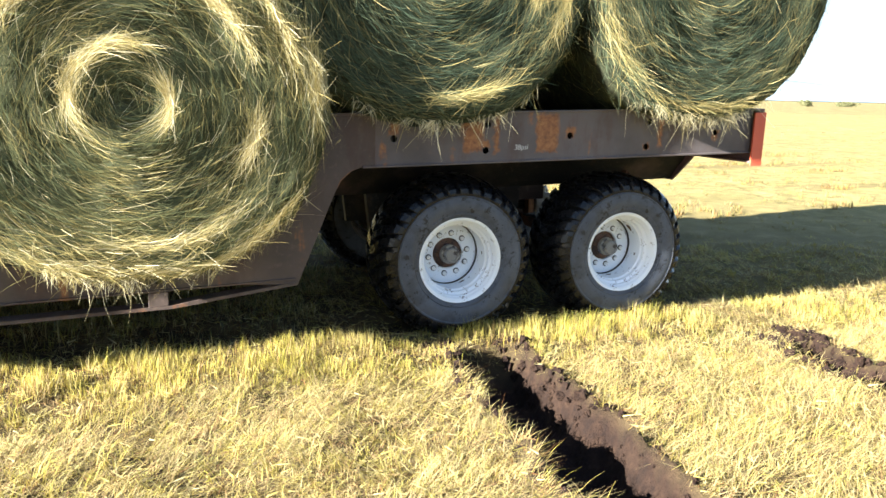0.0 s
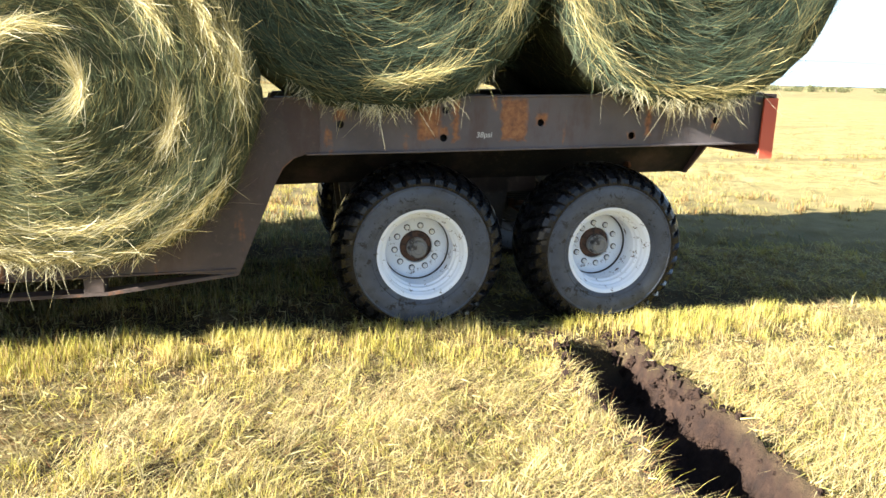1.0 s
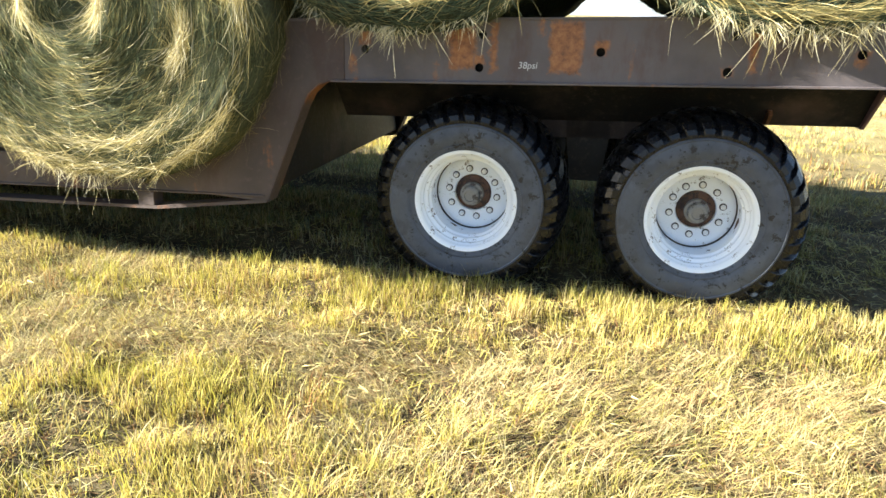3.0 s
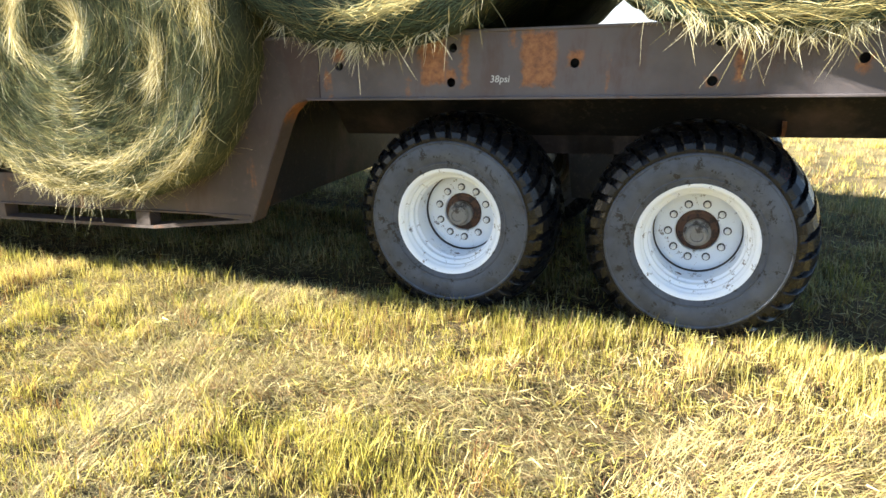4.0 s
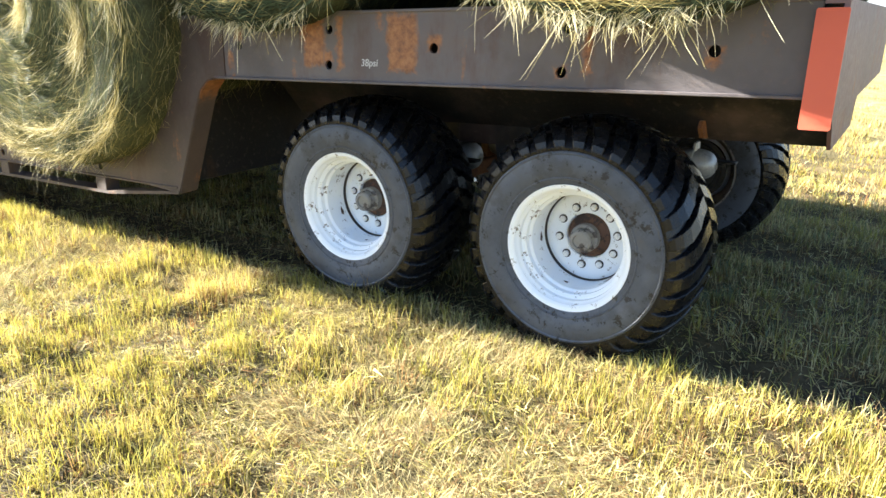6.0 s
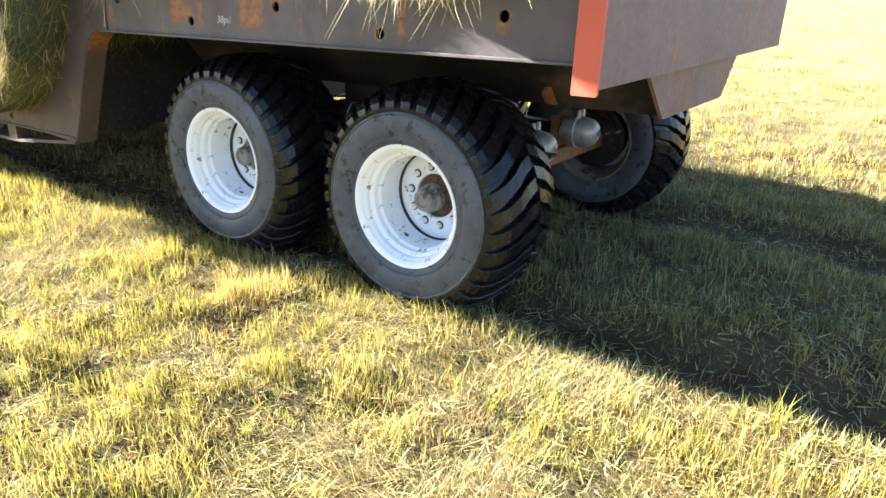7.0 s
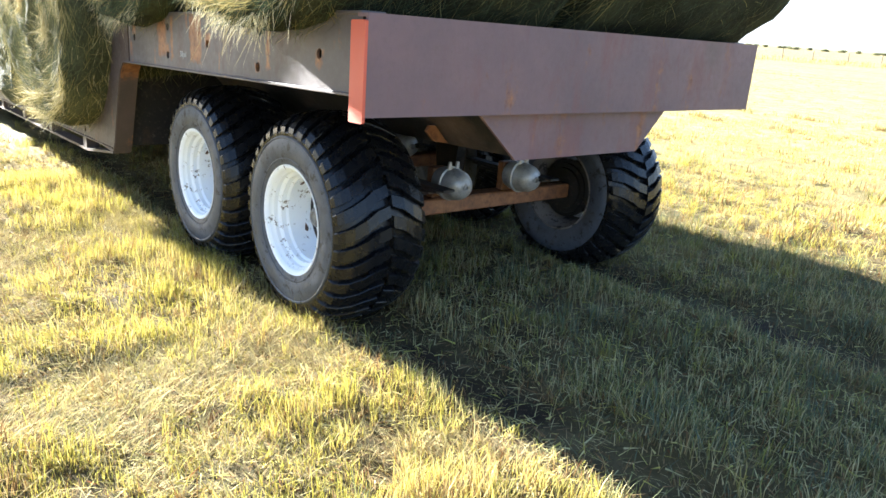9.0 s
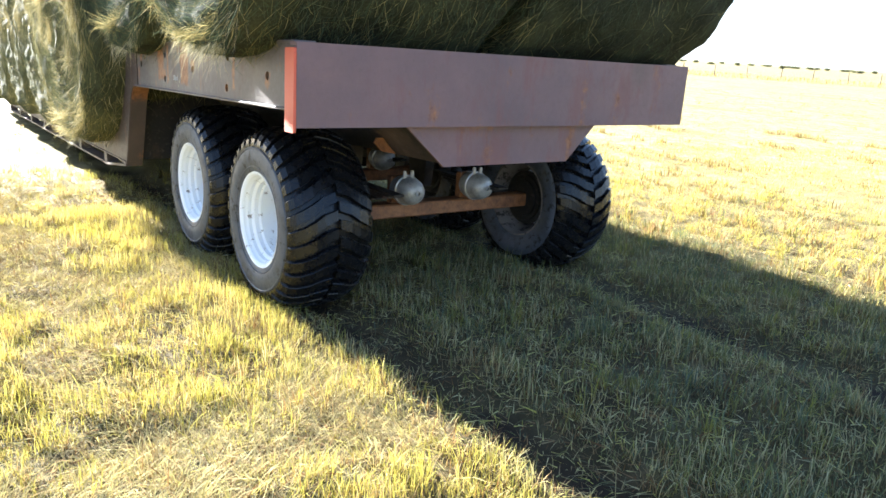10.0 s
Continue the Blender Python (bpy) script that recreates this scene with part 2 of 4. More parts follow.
DARK_RIM = painted("dark_rim_paint", (0.17, 0.15, 0.135), (0.03, 0.026, 0.024), 0.7, 0.52)
NUT = painted("greasy_steel", (0.22, 0.21, 0.19), (0.05, 0.04, 0.035), 0.5, 0.5)
ALLOY = metal("dull_alloy", (0.46, 0.46, 0.455), 0.30)
PALE = painted("pale_steel", (0.82, 0.82, 0.80), (0.25, 0.22, 0.19), 0.45, 0.62)
CHALK = painted("white_chalk", (0.55, 0.55, 0.55), (0.25, 0.23, 0.22), 0.9, 0.6)
WOOD = painted("grey_wood", (0.19, 0.16, 0.13), (0.08, 0.06, 0.05), 0.8, 0.55)
POST_WOOD = painted("weathered_post", (0.075, 0.06, 0.05), (0.04, 0.03, 0.025), 0.85, 0.55)
HUB_RUST = painted("hub_rust", (0.115, 0.06, 0.038), (0.045, 0.03, 0.024), 0.75, 0.5)
SEAM = painted("dark_seam", (0.035, 0.03, 0.028), (0.06, 0.05, 0.045), 0.8, 0.5)
RUBBER, TREAD = rubber_material(), tread_material()
HAY = [hay_material("hay_strands", 0.0), hay_material("green_hay_strands", -0.16, True)]
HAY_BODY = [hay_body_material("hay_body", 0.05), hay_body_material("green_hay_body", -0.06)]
GRASS, GROUND = grass_material("grass_blades"), ground_material()


# ---- mesh tools ----
def part(name, bm, material, parent=None, label=""):
    """Links a bmesh as one mesh object under a thing or a part."""
    me = bpy.data.meshes.new(name)
    bmesh.ops.recalc_face_normals(bm, faces=bm.faces)
    for e in bm.edges:
        if len(e.link_faces) == 2 and e.calc_face_angle() > 0.5:
            e.smooth = False
    bm.to_mesh(me)
    bm.free()
    me.materials.append(material)
    ob = new(name, me)
    ob.parent = parent
    return tagged(ob, label)


def arrays(name, verts, faces, material, parent=None, label="", tint=None, smooth=False):
    """Links a mesh from numpy arrays; faces all of one size, or two lists of quads and triangles."""
    me = bpy.data.meshes.new(name)
    groups = faces if isinstance(faces, list) else [faces]
    loops = np.concatenate([f.ravel() for f in groups]).astype(np.int32)
    sizes = np.concatenate([np.full(len(f), f.shape[1]) for f in groups]).astype(np.int32)
    me.vertices.add(len(verts))
    me.vertices.foreach_set("co", np.asarray(verts, np.float32).ravel())
    me.loops.add(len(loops))
    me.loops.foreach_set("vertex_index", loops)
    me.polygons.add(len(sizes))
    me.polygons.foreach_set("loop_start", np.r_[0, np.cumsum(sizes)[:-1]].astype(np.int32))
    me.update(calc_edges=True)
    for key, values in (tint or {}).items():
        me.attributes.new(key, "FLOAT", "POINT").data.foreach_set("value", np.asarray(values, np.float32))
    me.polygons.foreach_set("use_smooth", np.full(len(sizes), smooth))
    me.materials.append(material)
    ob = new(name, me)
    ob.parent = parent
    return tagged(ob, label)


def box(bm, x0, x1, y0, y1, z0, z1, bevel=0.004, slope=0.0):
    """A box between two corners; slope lifts it along x."""
    r = bmesh.ops.create_cube(bm, size=1)
    for v in r["verts"]:
        v.co = Vector(((x0 + x1) / 2 + v.co.x * (x1 - x0), (y0 + y1) / 2 + v.co.y * (y1 - y0), (z0 + z1) / 2 + v.co.z * (z1 - z0)))
    if bevel:
        edges = list({e for v in r["verts"] for e in v.link_edges})
        r = bmesh.ops.bevel(bm, geom=edges, offset=bevel, segments=1, affect="EDGES")
    if slope:
        for v in {v for f in r["faces"] for v in f.verts} | {v for v in r["verts"] if v.is_valid}:
            v.co.z += slope * v.co.x
    return bm


def plate(bm, outline, y0, y1, holes=(), radius=0.023):
    """A flat plate in the xz plane with round holes through it."""
    loops = [outline] + [[(x + radius * math.cos(a), z + radius * math.sin(a)) for a in np.linspace(0, 2 * math.pi, 15)[:-1]] for x, z in holes]
    edges = []
    for loop in loops:
        vs = [bm.verts.new((x, y0, z)) for x, z in loop]
        edges += [bm.edges.new((vs[i], vs[i - 1])) for i in range(len(vs))]
    filled = bmesh.ops.triangle_fill(bm, use_beauty=True, edges=edges)
    faces = [g for g in filled["geom"] if isinstance(g, bmesh.types.BMFace)]
    ext = bmesh.ops.extrude_face_region(bm, geom=faces, use_keep_orig=True)
    for g in ext["geom"]:
        if isinstance(g, bmesh.types.BMVert):
            g.co.y += y1 - y0
    return bm


def spin(bm, profile, steps=64, axis="Y", smooth=True):
    """Turns a profile of (radius, along) round an axis."""
    rings = []
    for r, a in profile:
        ring = []
        for i in range(steps):
            c, s = math.cos(2 * math.pi * i / steps) * r, math.sin(2 * math.pi * i / steps) * r
            ring.append(bm.verts.new((c, a, s) if axis == "Y" else (a, c, s)))
        rings.append(ring)
    for p, q in zip(rings, rings[1:]):
        for i in range(steps):
            f = bm.faces.new((p[i], p[i - 1], q[i - 1], q[i]))
            f.smooth = smooth
    return rings


def cap(bm, ring):
    bm.faces.new(ring)


SLOPE = 0.032      # the deck rises towards the rear


def shear(bm):
    for v in bm.verts:
        v.co.z += SLOPE * v.co.x
    return bm


# ---- the field ----
RUTS = [((0.18, 4.78), (1.16, 1.5), 0.23, 0.24), ((2.30, 5.10), (3.25, 1.9), 0.15, 0.15)]   # start, end, half width, depth


def lattice(x, y, step, seed):
    """Smooth value noise on numpy arrays, 0 to 1."""
    table = np.random.RandomState(seed).rand(256, 256)
    u, v = x / step, y / step
    i, j = np.floor(u).astype(int), np.floor(v).astype(int)
    f, g = u - i, v - j
    f, g = f * f * (3 - 2 * f), g * g * (3 - 2 * g)
    at = lambda a, b: table[a % 256, b % 256]
    return (at(i, j) * (1 - f) + at(i + 1, j) * f) * (1 - g) + (at(i, j + 1) * (1 - f) + at(i + 1, j + 1) * f) * g


def rut_shape(x, y):
    """Depth of the wheel ruts, and how bare the earth is."""
    depth, bare = np.zeros_like(x), np.zeros_like(x)
    for (ax, ay), (bx, by), half, deep in RUTS:
        length = math.hypot(bx - ax, by - ay)
        ux, uy = (bx - ax) / length, (by - ay) / length
        along = (x - ax) * ux + (y - ay) * uy
        side = (x - ax) * -uy + (y - ay) * ux
        side = side + 0.12 * (lattice(x, y, 0.35, 3) - 0.5) + 0.08 * (lattice(x, y, 0.12, 4) - 0.5)
        run = np.clip(along / 0.5, 0, 1) * np.clip((length - along) / 0.5, 0, 1)
        width = half * (0.75 + 0.25 * np.clip(along / 1.2, 0, 1))
        q = np.clip(1.25 - np.abs(side) / width, 0, 1)
        depth += -deep * run * np.clip(q * 1.6, 0, 1) * (0.75 + 0.5 * lattice(x, y, 0.15, 5))
        clods = np.exp(-((np.abs(side) - width * 1.15) / 0.09) ** 2) * run
        depth += clods * (0.075 * lattice(x, y, 0.11, 6) + 0.03 * lattice(x, y, 0.045, 7))
        depth += run * np.clip(q * 3, 0, 1) * 0.035 * (lattice(x, y, 0.06, 14) - 0.5)
        bare = np.maximum(bare, run ** 0.5 * np.clip((1.45 - np.abs(side) / width) * 3.0, 0, 1))
    return depth, bare


def off_side(x, y):
    """Metres from the line that the trailer's near side follows, towards the far side."""
    return (x - 1.39) * -0.363 + (y - 5.19) * 0.932


def land(x, y):
    """Height of the meadow."""
    r = np.hypot(x + 3, y - 3)
    far = np.where(r < 94, 0.0142 * np.maximum(r - 13, 0), 0.0142 * 81 + 0.009 * (r - 94))
    far = np.where(r < 22, 0.0142 * np.maximum(r - 13, 0) ** 2 / 18, far - 0.0142 * 4.5 * (r >= 22))
    # the two wheel tracks are pressed into the sward
    side = off_side(x, y)
    press = np.exp(-((side - 0.56) / 0.22) ** 4) + np.exp(-((side - 2.60) / 0.30) ** 4)
    far = far - 0.055 * press * np.clip((4.0 - x) / 2, 0, 1) * np.clip((x + 24) / 3, 0, 1)
    near = 0.05 * (lattice(x, y, 0.9, 1) - 0.5) + 0.045 * (lattice(x, y, 0.22, 2) - 0.5)
    return -0.046 + far + near * np.clip(2 - r / 40, 0, 1) + 0.5 * (lattice(x, y, 60, 8) - 0.5) * np.clip((r - 60) / 200, 0, 1)


# the fence runs from the near far-side to the open field
FENCE_AT, FENCE_WAY = Vector((-72.8, 49.0, 0)), Vector((0.57, 0.82, 0)).normalized()


def beyond_fence(x, y):
    """Metres past the unmown strip's edge."""
    n = Vector((-FENCE_WAY.y, FENCE_WAY.x, 0))
    return (x - FENCE_AT.x) * n.x + (y - FENCE_AT.y) * n.y + 6.0 + 1.5 * (lattice(x, y, 5, 9) - 0.5)


def build_ground():
    fine_x = np.r_[np.arange(-15, -0.6, 0.1), np.arange(-0.6, 3.6, 0.03), np.arange(3.6, 6, 0.1)]
    fine_y = np.r_[np.arange(-1.5, 1.4, 0.1), np.arange(1.4, 5.3, 0.03), np.arange(5.3, 9.0, 0.1)]
    out = np.cumsum(0.07 * 1.13 ** np.arange(76))
    out = out[out < 3600]
    xs = np.r_[fine_x[0] - out[::-1], fine_x, fine_x[-1] + out]
    ys = np.r_[fine_y[0] - out[::-1], fine_y, fine_y[-1] + out]
    gx, gy = [a.ravel() for a in np.meshgrid(xs, ys)]
    depth, bare = rut_shape(gx, gy)
    side = (gx - 1.39) * -0.363 + (gy - 5.19) * 0.932
    track = np.exp(-((side - 0.56) / 0.16) ** 2) + np.exp(-((side - 2.58) / 0.2) ** 2)
    bare = np.maximum(bare, track * np.clip(lattice(gx, gy, 0.3, 12) * 1.4 - 0.1, 0, 0.9) * np.clip((1.6 - gx) / 0.6, 0, 1) * (gx > -16))
    tall = np.clip(beyond_fence(gx, gy) / 2.0, 0, 1)
    tall = np.maximum(tall, np.clip((np.hypot(gx + 3, gy - 3) - 92) / 3, 0, 1) * np.clip((gx + 25) / 10, 0, 1))
    w, h = len(xs), len(ys)
    k = (np.arange(h - 1)[:, None] * w + np.arange(w - 1)[None]).ravel()
    faces = np.stack([k, k + 1, k + w + 1, k + w], 1)
    ob = arrays("ground", np.stack([gx, gy, land(gx, gy) + depth], 1), faces, GROUND, tint={"soil": bare, "tall": tall, "open": np.clip((np.hypot(gx + 3, gy - 2.5) - 5.5) / 9, 0, 1)}, smooth=True)
    tagged(ob, "mown yellow-green meadow with torn brown wheel ruts", "ground", kind="structure")


def build_clods():
    """Lumps of torn earth along the ruts."""
    rs = np.random.RandomState(17)
    ico = bmesh.new()
    bmesh.ops.create_icosphere(ico, subdivisions=2, radius=1)
    ball = np.array([v.co[:] for v in ico.verts])
    tris = np.array([[v.index for v in f.verts] for f in ico.faces])
    ico.free()
    vs, fs = [], []
    for (ax, ay), (bx, by), half, deep in RUTS:
        for i in range(420):
            s = rs.rand() ** 1.5
            out = rs.choice([-1, 1]) * half * rs.uniform(0.55, 1.5)
            x, y = ax + (bx - ax) * s + out, ay + (by - ay) * s + out * 0.3
            size = rs.uniform(0.005, 0.026) * (1.2 if s < 0.35 else 0.75)
            lump = ball * (1 + 0.34 * rs.normal(0, 1, (len(ball), 1))) * size * rs.uniform(0.6, 1.3, 3)
            at = np.array([x]), np.array([y])
            z = float(land(*at)[0] + rut_shape(*at)[0][0])
            vs.append(lump + [x, y, z + size * 0.3])
            fs.append(tris + len(ball) * len(fs))
    v = np.concatenate(vs)
    ob = arrays("soil_clods", v, np.concatenate(fs), GROUND, tint={"soil": np.ones(len(v))})
    tagged(ob, "crumbled dark brown earth clods along the wheel ruts", "soil", kind="stuff")


def blades(xy, length, width, lean, turn, tint, name, label, category, z=None, bend=0.35):
    """Grass: every blade a bent, tapered strip of three triangles."""
    n = len(xy)
    x, y = xy[:, 0], xy[:, 1]
    if z is None:
        z = land(x, y) + rut_shape(x, y)[0] - 0.006
    base = np.stack([x, y, z], 1)
    out = np.stack([np.cos(turn), np.sin(turn), np.zeros(n)], 1)
    side = np.stack([-np.sin(turn), np.cos(turn), np.zeros(n)], 1) * (width / 2)[:, None]
    up = np.array([0, 0, 1.0])
    mid = base + (out * np.sin(lean)[:, None] + up * np.cos(lean)[:, None]) * (length * 0.55)[:, None]
    late = np.minimum(lean + bend, 1.72)
    tip = mid + (out * np.sin(late)[:, None] + up * np.cos(late)[:, None]) * (length * 0.45)[:, None]
    verts = np.stack([base - side, base + side, mid + side * 0.8, mid - side * 0.8, tip], 1).reshape(-1, 3)
    k = np.arange(n)[:, None] * 5
    ob = arrays(name, verts, [k + np.array([[0, 1, 2, 3]]), k + np.array([[3, 2, 4]])], GRASS, tint={"tint": np.repeat(tint, 5), "foot_brown": np.tile([0.65, 0.65, 0.1, 0.1, 0.0], n)})
    tagged(ob, label, category, kind="stuff")


def build_grass():
    rs = np.random.RandomState(11)
    a, b = np.array([2.0, 4.2]), np.array([-9.5, 0.9])
    away = lambda p: np.linalg.norm(p - (a + np.clip(((p - a) @ (b - a)) / ((b - a) @ (b - a)), 0, 1)[:, None] * (b - a)), axis=1)
    # tufts, dense on the strip beside the trailer, thinner outwards
    c = np.stack([rs.uniform(-13.5, 5.0, 30000), rs.uniform(-2.0, 8.5, 30000)], 1)
    c = c[rs.rand(len(c)) < np.clip((3.4 / np.maximum(away(c), 0.1)) ** 2.0, 0, 1)]
    r = 4 + 46 * rs.rand(12000) ** 1.25
    w = rs.uniform(-0.35, 3.75, len(r))
    q = np.stack([-4 + r * np.cos(w), 2 + r * np.sin(w)], 1)
    v = np.stack([rs.uniform(-18, 3, 7000), rs.uniform(3.5, 15, 7000)], 1)
    c = np.concatenate([c, q[away(q) > 3.0], v[away(v) > 3.2]])
    c = c[rs.rand(len(c)) > rut_shape(c[:, 0], c[:, 1])[1] * 1.1]
    cx, cy, d = c[:, 0], c[:, 1], away(c)
    m = len(c)
    patch = lattice(cx, cy, 0.5, 22) * 0.55 + lattice(cx, cy, 1.7, 23) * 0.45
    mat = lattice(cx, cy, 0.30, 25)
    # distance from the trailer's side: stubble stands near it, further out it lies combed
    side = (cx - 1.39) * -0.363 + (cy - 5.19) * 0.932
    stands = np.clip((side + 0.8) / 0.5, 0, 1) * 0.5
    band = np.exp(-((side + 0.9 + 0.25 * (lattice(cx, cy, 1.1, 28) - 0.5)) / 0.22) ** 2) * (cx < -1.0)
    swath = np.maximum(np.exp(-((side + 0.87 + 0.25 * (lattice(cx, cy, 1.1, 28) - 0.5)) / 0.24) ** 2), 1.0 * np.clip((cx + 1.9) / 1.2, 0, 1))
    lies = rs.rand(m) < np.clip(0.25 + 0.68 * swath - 0.3 * stands * (cx < 0) + 0.9 * (patch - 0.5), 0.03, 0.97)
    track = np.clip(np.exp(-((side - 0.56) / 0.20) ** 2) + np.exp(-((side - 2.58) / 0.26) ** 2), 0, 1)
    track = track * np.clip((1.6 - cx) / 0.6, 0, 1)
    # windrow lines of the mower, parallel to the trailer's way
    lane = side + 1.1 * (lattice(cx * 0.936 + cy * 0.353, cy * 0, 6.0, 26) - 0.5)
    row = np.exp(-((((lane + 1.0) % 3.1) - 1.5) / 0.2) ** 2) * np.clip((lattice(cx, cy, 1.3, 27) - 0.3) * 3, 0, 1) * (side > 4.0)
    clump = np.clip((lattice(cx, cy, 0.13, 31) * 0.75 + lattice(cx, cy, 0.31, 32) * 0.25 - 0.28) * 2.4, 0, 1)
    size = rs.uniform(0.7, 1.15, m) * np.where(lies, 0.8 + 0.35 * clump, np.where(side > 0.8, 0.42 + 1.05 * clump, 0.36 + 0.98 * clump)) * (1 - 0.3 * track) * np.clip(1.25 - d / 20, 0.6, 1)
    lay = 2.2 + 3.4 * lattice(cx, cy, 0.75, 24) + rs.normal(0, 0.35, m)
    # past the near side, hues run darker green: the trailer's shade painted in
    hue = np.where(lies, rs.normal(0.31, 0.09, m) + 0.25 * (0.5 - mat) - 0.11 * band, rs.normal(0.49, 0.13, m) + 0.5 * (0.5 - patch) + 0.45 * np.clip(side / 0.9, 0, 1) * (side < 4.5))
    hue = np.where(d > 8, 0.24 + 0.45 * (hue - 0.24), hue)
    dead = rs.rand(m) < 0.08 + 0.2 * (1 - clump) * ~lies + 0.4 * track + 0.4 * (mat > 0.75) + 0.75 * row + 0.3 * band * (mat < 0.4)
    hue = np.where(dead, rs.uniform(0.0, 0.14, m), np.clip(hue, 0.12, 1))
    # blades of each tuft
    each = 10
    k = np.repeat(np.arange(m), each)
    n = len(k)
    turn = np.where(lies[k], lay[k] + rs.normal(0, 0.9, n), rs.uniform(0, 6.283, n))
    lean = np.where(lies[k], rs.uniform(0.6, 1.3, n), np.abs(rs.normal(0.36, 0.26, n)) + 0.6 * swath[k]) + 0.3 * track[k]
    length = np.where(lies[k], rs.uniform(0.07, 0.17, n), rs.uniform(0.065, 0.13, n)) * size[k]
    width = np.where(lies[k], rs.uniform(0.0024, 0.0058, n), rs.uniform(0.0024, 0.0048, n)) * np.clip(d[k] / 3.5, 1, 12) ** 0.65
    p = c[k] + rs.normal(0, 1, (n, 2)) * (0.022 * np.clip(d[k] / 4, 1, 3))[:, None]
    tint = np.clip(hue[k] + rs.normal(0, 0.07, n), 0, 1)
    bare = rut_shape(p[:, 0], p[:, 1])[1]
    keep = rs.rand(n) > np.maximum(np.maximum(bare * 1.2, 0.72 * track[k]), 0.25 * (1 - clump[k]) * (side[k] > 0.8))
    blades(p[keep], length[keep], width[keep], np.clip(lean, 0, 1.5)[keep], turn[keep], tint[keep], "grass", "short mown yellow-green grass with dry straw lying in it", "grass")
    # the close sward of stubble beside and behind the trailer: near strip, then the strip that it shades, with that
    # shade put into its tints
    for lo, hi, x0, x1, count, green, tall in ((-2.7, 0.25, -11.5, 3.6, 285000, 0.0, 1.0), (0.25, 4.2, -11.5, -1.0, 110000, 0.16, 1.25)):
        v, x = rs.uniform(lo, hi, count), rs.uniform(x0, x1, count)
        y = 5.19 + (v - (x - 1.39) * -0.363) / 0.932
        clump = np.clip(1.7 * (lattice(x, y, 0.085, 41) * 0.55 + lattice(x, y, 0.24, 42) * 0.45) - 0.35, 0, 1)
        press = np.clip(np.exp(-((v - 0.56) / 0.20) ** 4) + np.exp(-((v - 2.60) / 0.28) ** 4), 0, 1)
        drift = lattice(x, y, 0.42, 43) * 0.55 + lattice(x, y, 1.2, 44) * 0.45
        fallen = np.clip(5.0 * (drift - 0.50) + 0.95 * np.exp(-((v + 0.95 + 0.35 * (lattice(x, y, 0.9, 49) - 0.5)) / 0.24) ** 2) * (lattice(x, y, 0.33, 50) > 0.32), 0, 1)
        matted = np.clip((x + 2.6) / 1.4, 0, 1) * np.clip((-0.30 - v) / 0.35, 0, 1)
        fallen = np.maximum(fallen, 0.95 * matted * np.clip(1.9 - 1.5 * lattice(x, y, 0.4, 47), 0, 1))
        fallen = np.where(lo < 0, fallen, 0.25 * (drift > 0.6))
        fallen = np.maximum(fallen, 0.85 * press)
        keep = rs.rand(count) > np.maximum(1.2 * rut_shape(x, y)[1], np.maximum(0.92 - 1.25 * clump - (0.5 - 0.32 * matted) * fallen * (lo < 0), 0.8 * press))
        x, y, v, clump, fallen, matted = x[keep], y[keep], v[keep], clump[keep], fallen[keep], matted[keep]
        n = len(x)
        combed = np.where(matted > 0.4, -1.0 + 3.0 * lattice(x, y, 0.24, 24), 2.2 + 3.4 * lattice(x, y, 0.75, 24))
        flat = rs.rand(n) < fallen
        turn = np.where(flat, combed + rs.normal(0, 1, n) * (1.0 - 0.35 * matted), rs.uniform(0, 6.283, n))
        lean = np.where(flat, rs.uniform(0.80, 1.42, n), np.abs(rs.normal(0.20, 0.20, n)))
        length = tall * np.where(flat, rs.uniform(0.04, 0.12, n) * (1 + 0.5 * matted), rs.uniform(0.45, 1.0, n) * (0.03 + 0.10 * clump))
        length = length * (1 + 0.55 * np.exp(-((v + 0.02) / 0.22) ** 2))
        # green tufts, bleached straw between them, here and there rust-brown dead ones
        hue = lattice(x, y, 0.30, 45)
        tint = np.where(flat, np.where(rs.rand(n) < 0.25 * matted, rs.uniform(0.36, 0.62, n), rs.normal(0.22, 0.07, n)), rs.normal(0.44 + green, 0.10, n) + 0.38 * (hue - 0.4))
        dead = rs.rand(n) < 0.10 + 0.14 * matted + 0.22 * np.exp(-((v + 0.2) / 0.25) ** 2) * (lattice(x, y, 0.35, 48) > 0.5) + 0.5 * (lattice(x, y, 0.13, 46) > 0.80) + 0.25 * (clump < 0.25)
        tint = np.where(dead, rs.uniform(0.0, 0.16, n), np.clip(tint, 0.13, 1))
        # pale straw and dull blue-green put skylit shade into the strip's tints
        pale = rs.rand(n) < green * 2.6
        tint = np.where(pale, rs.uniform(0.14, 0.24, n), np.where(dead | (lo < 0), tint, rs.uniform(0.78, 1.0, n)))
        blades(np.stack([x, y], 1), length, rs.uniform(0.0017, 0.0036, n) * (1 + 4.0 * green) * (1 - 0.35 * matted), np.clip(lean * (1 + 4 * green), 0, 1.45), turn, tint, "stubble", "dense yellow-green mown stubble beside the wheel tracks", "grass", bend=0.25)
    # dark weedy tufts left standing along the mower's rows on the open side
    rows = np.repeat(np.array([4.7, 5.6, 6.9, 8.0, 9.6, 11.6, 14.0, 17.0]), 380)
    m = len(rows)
    x = rs.uniform(-26, 12, m)
    v = rows + 0.22 * rs.normal(0, 1, m) + 0.7 * (lattice(x, rows, 5.0, 51) - 0.5)
    here = rs.rand(m) < 1.6 * lattice(x, rows, 0.9, 52) - 0.45
    x, v = x[here], v[here]
    y = 5.19 + (v - (x - 1.39) * -0.363) / 0.932
    k = np.repeat(np.arange(len(x)), 16)
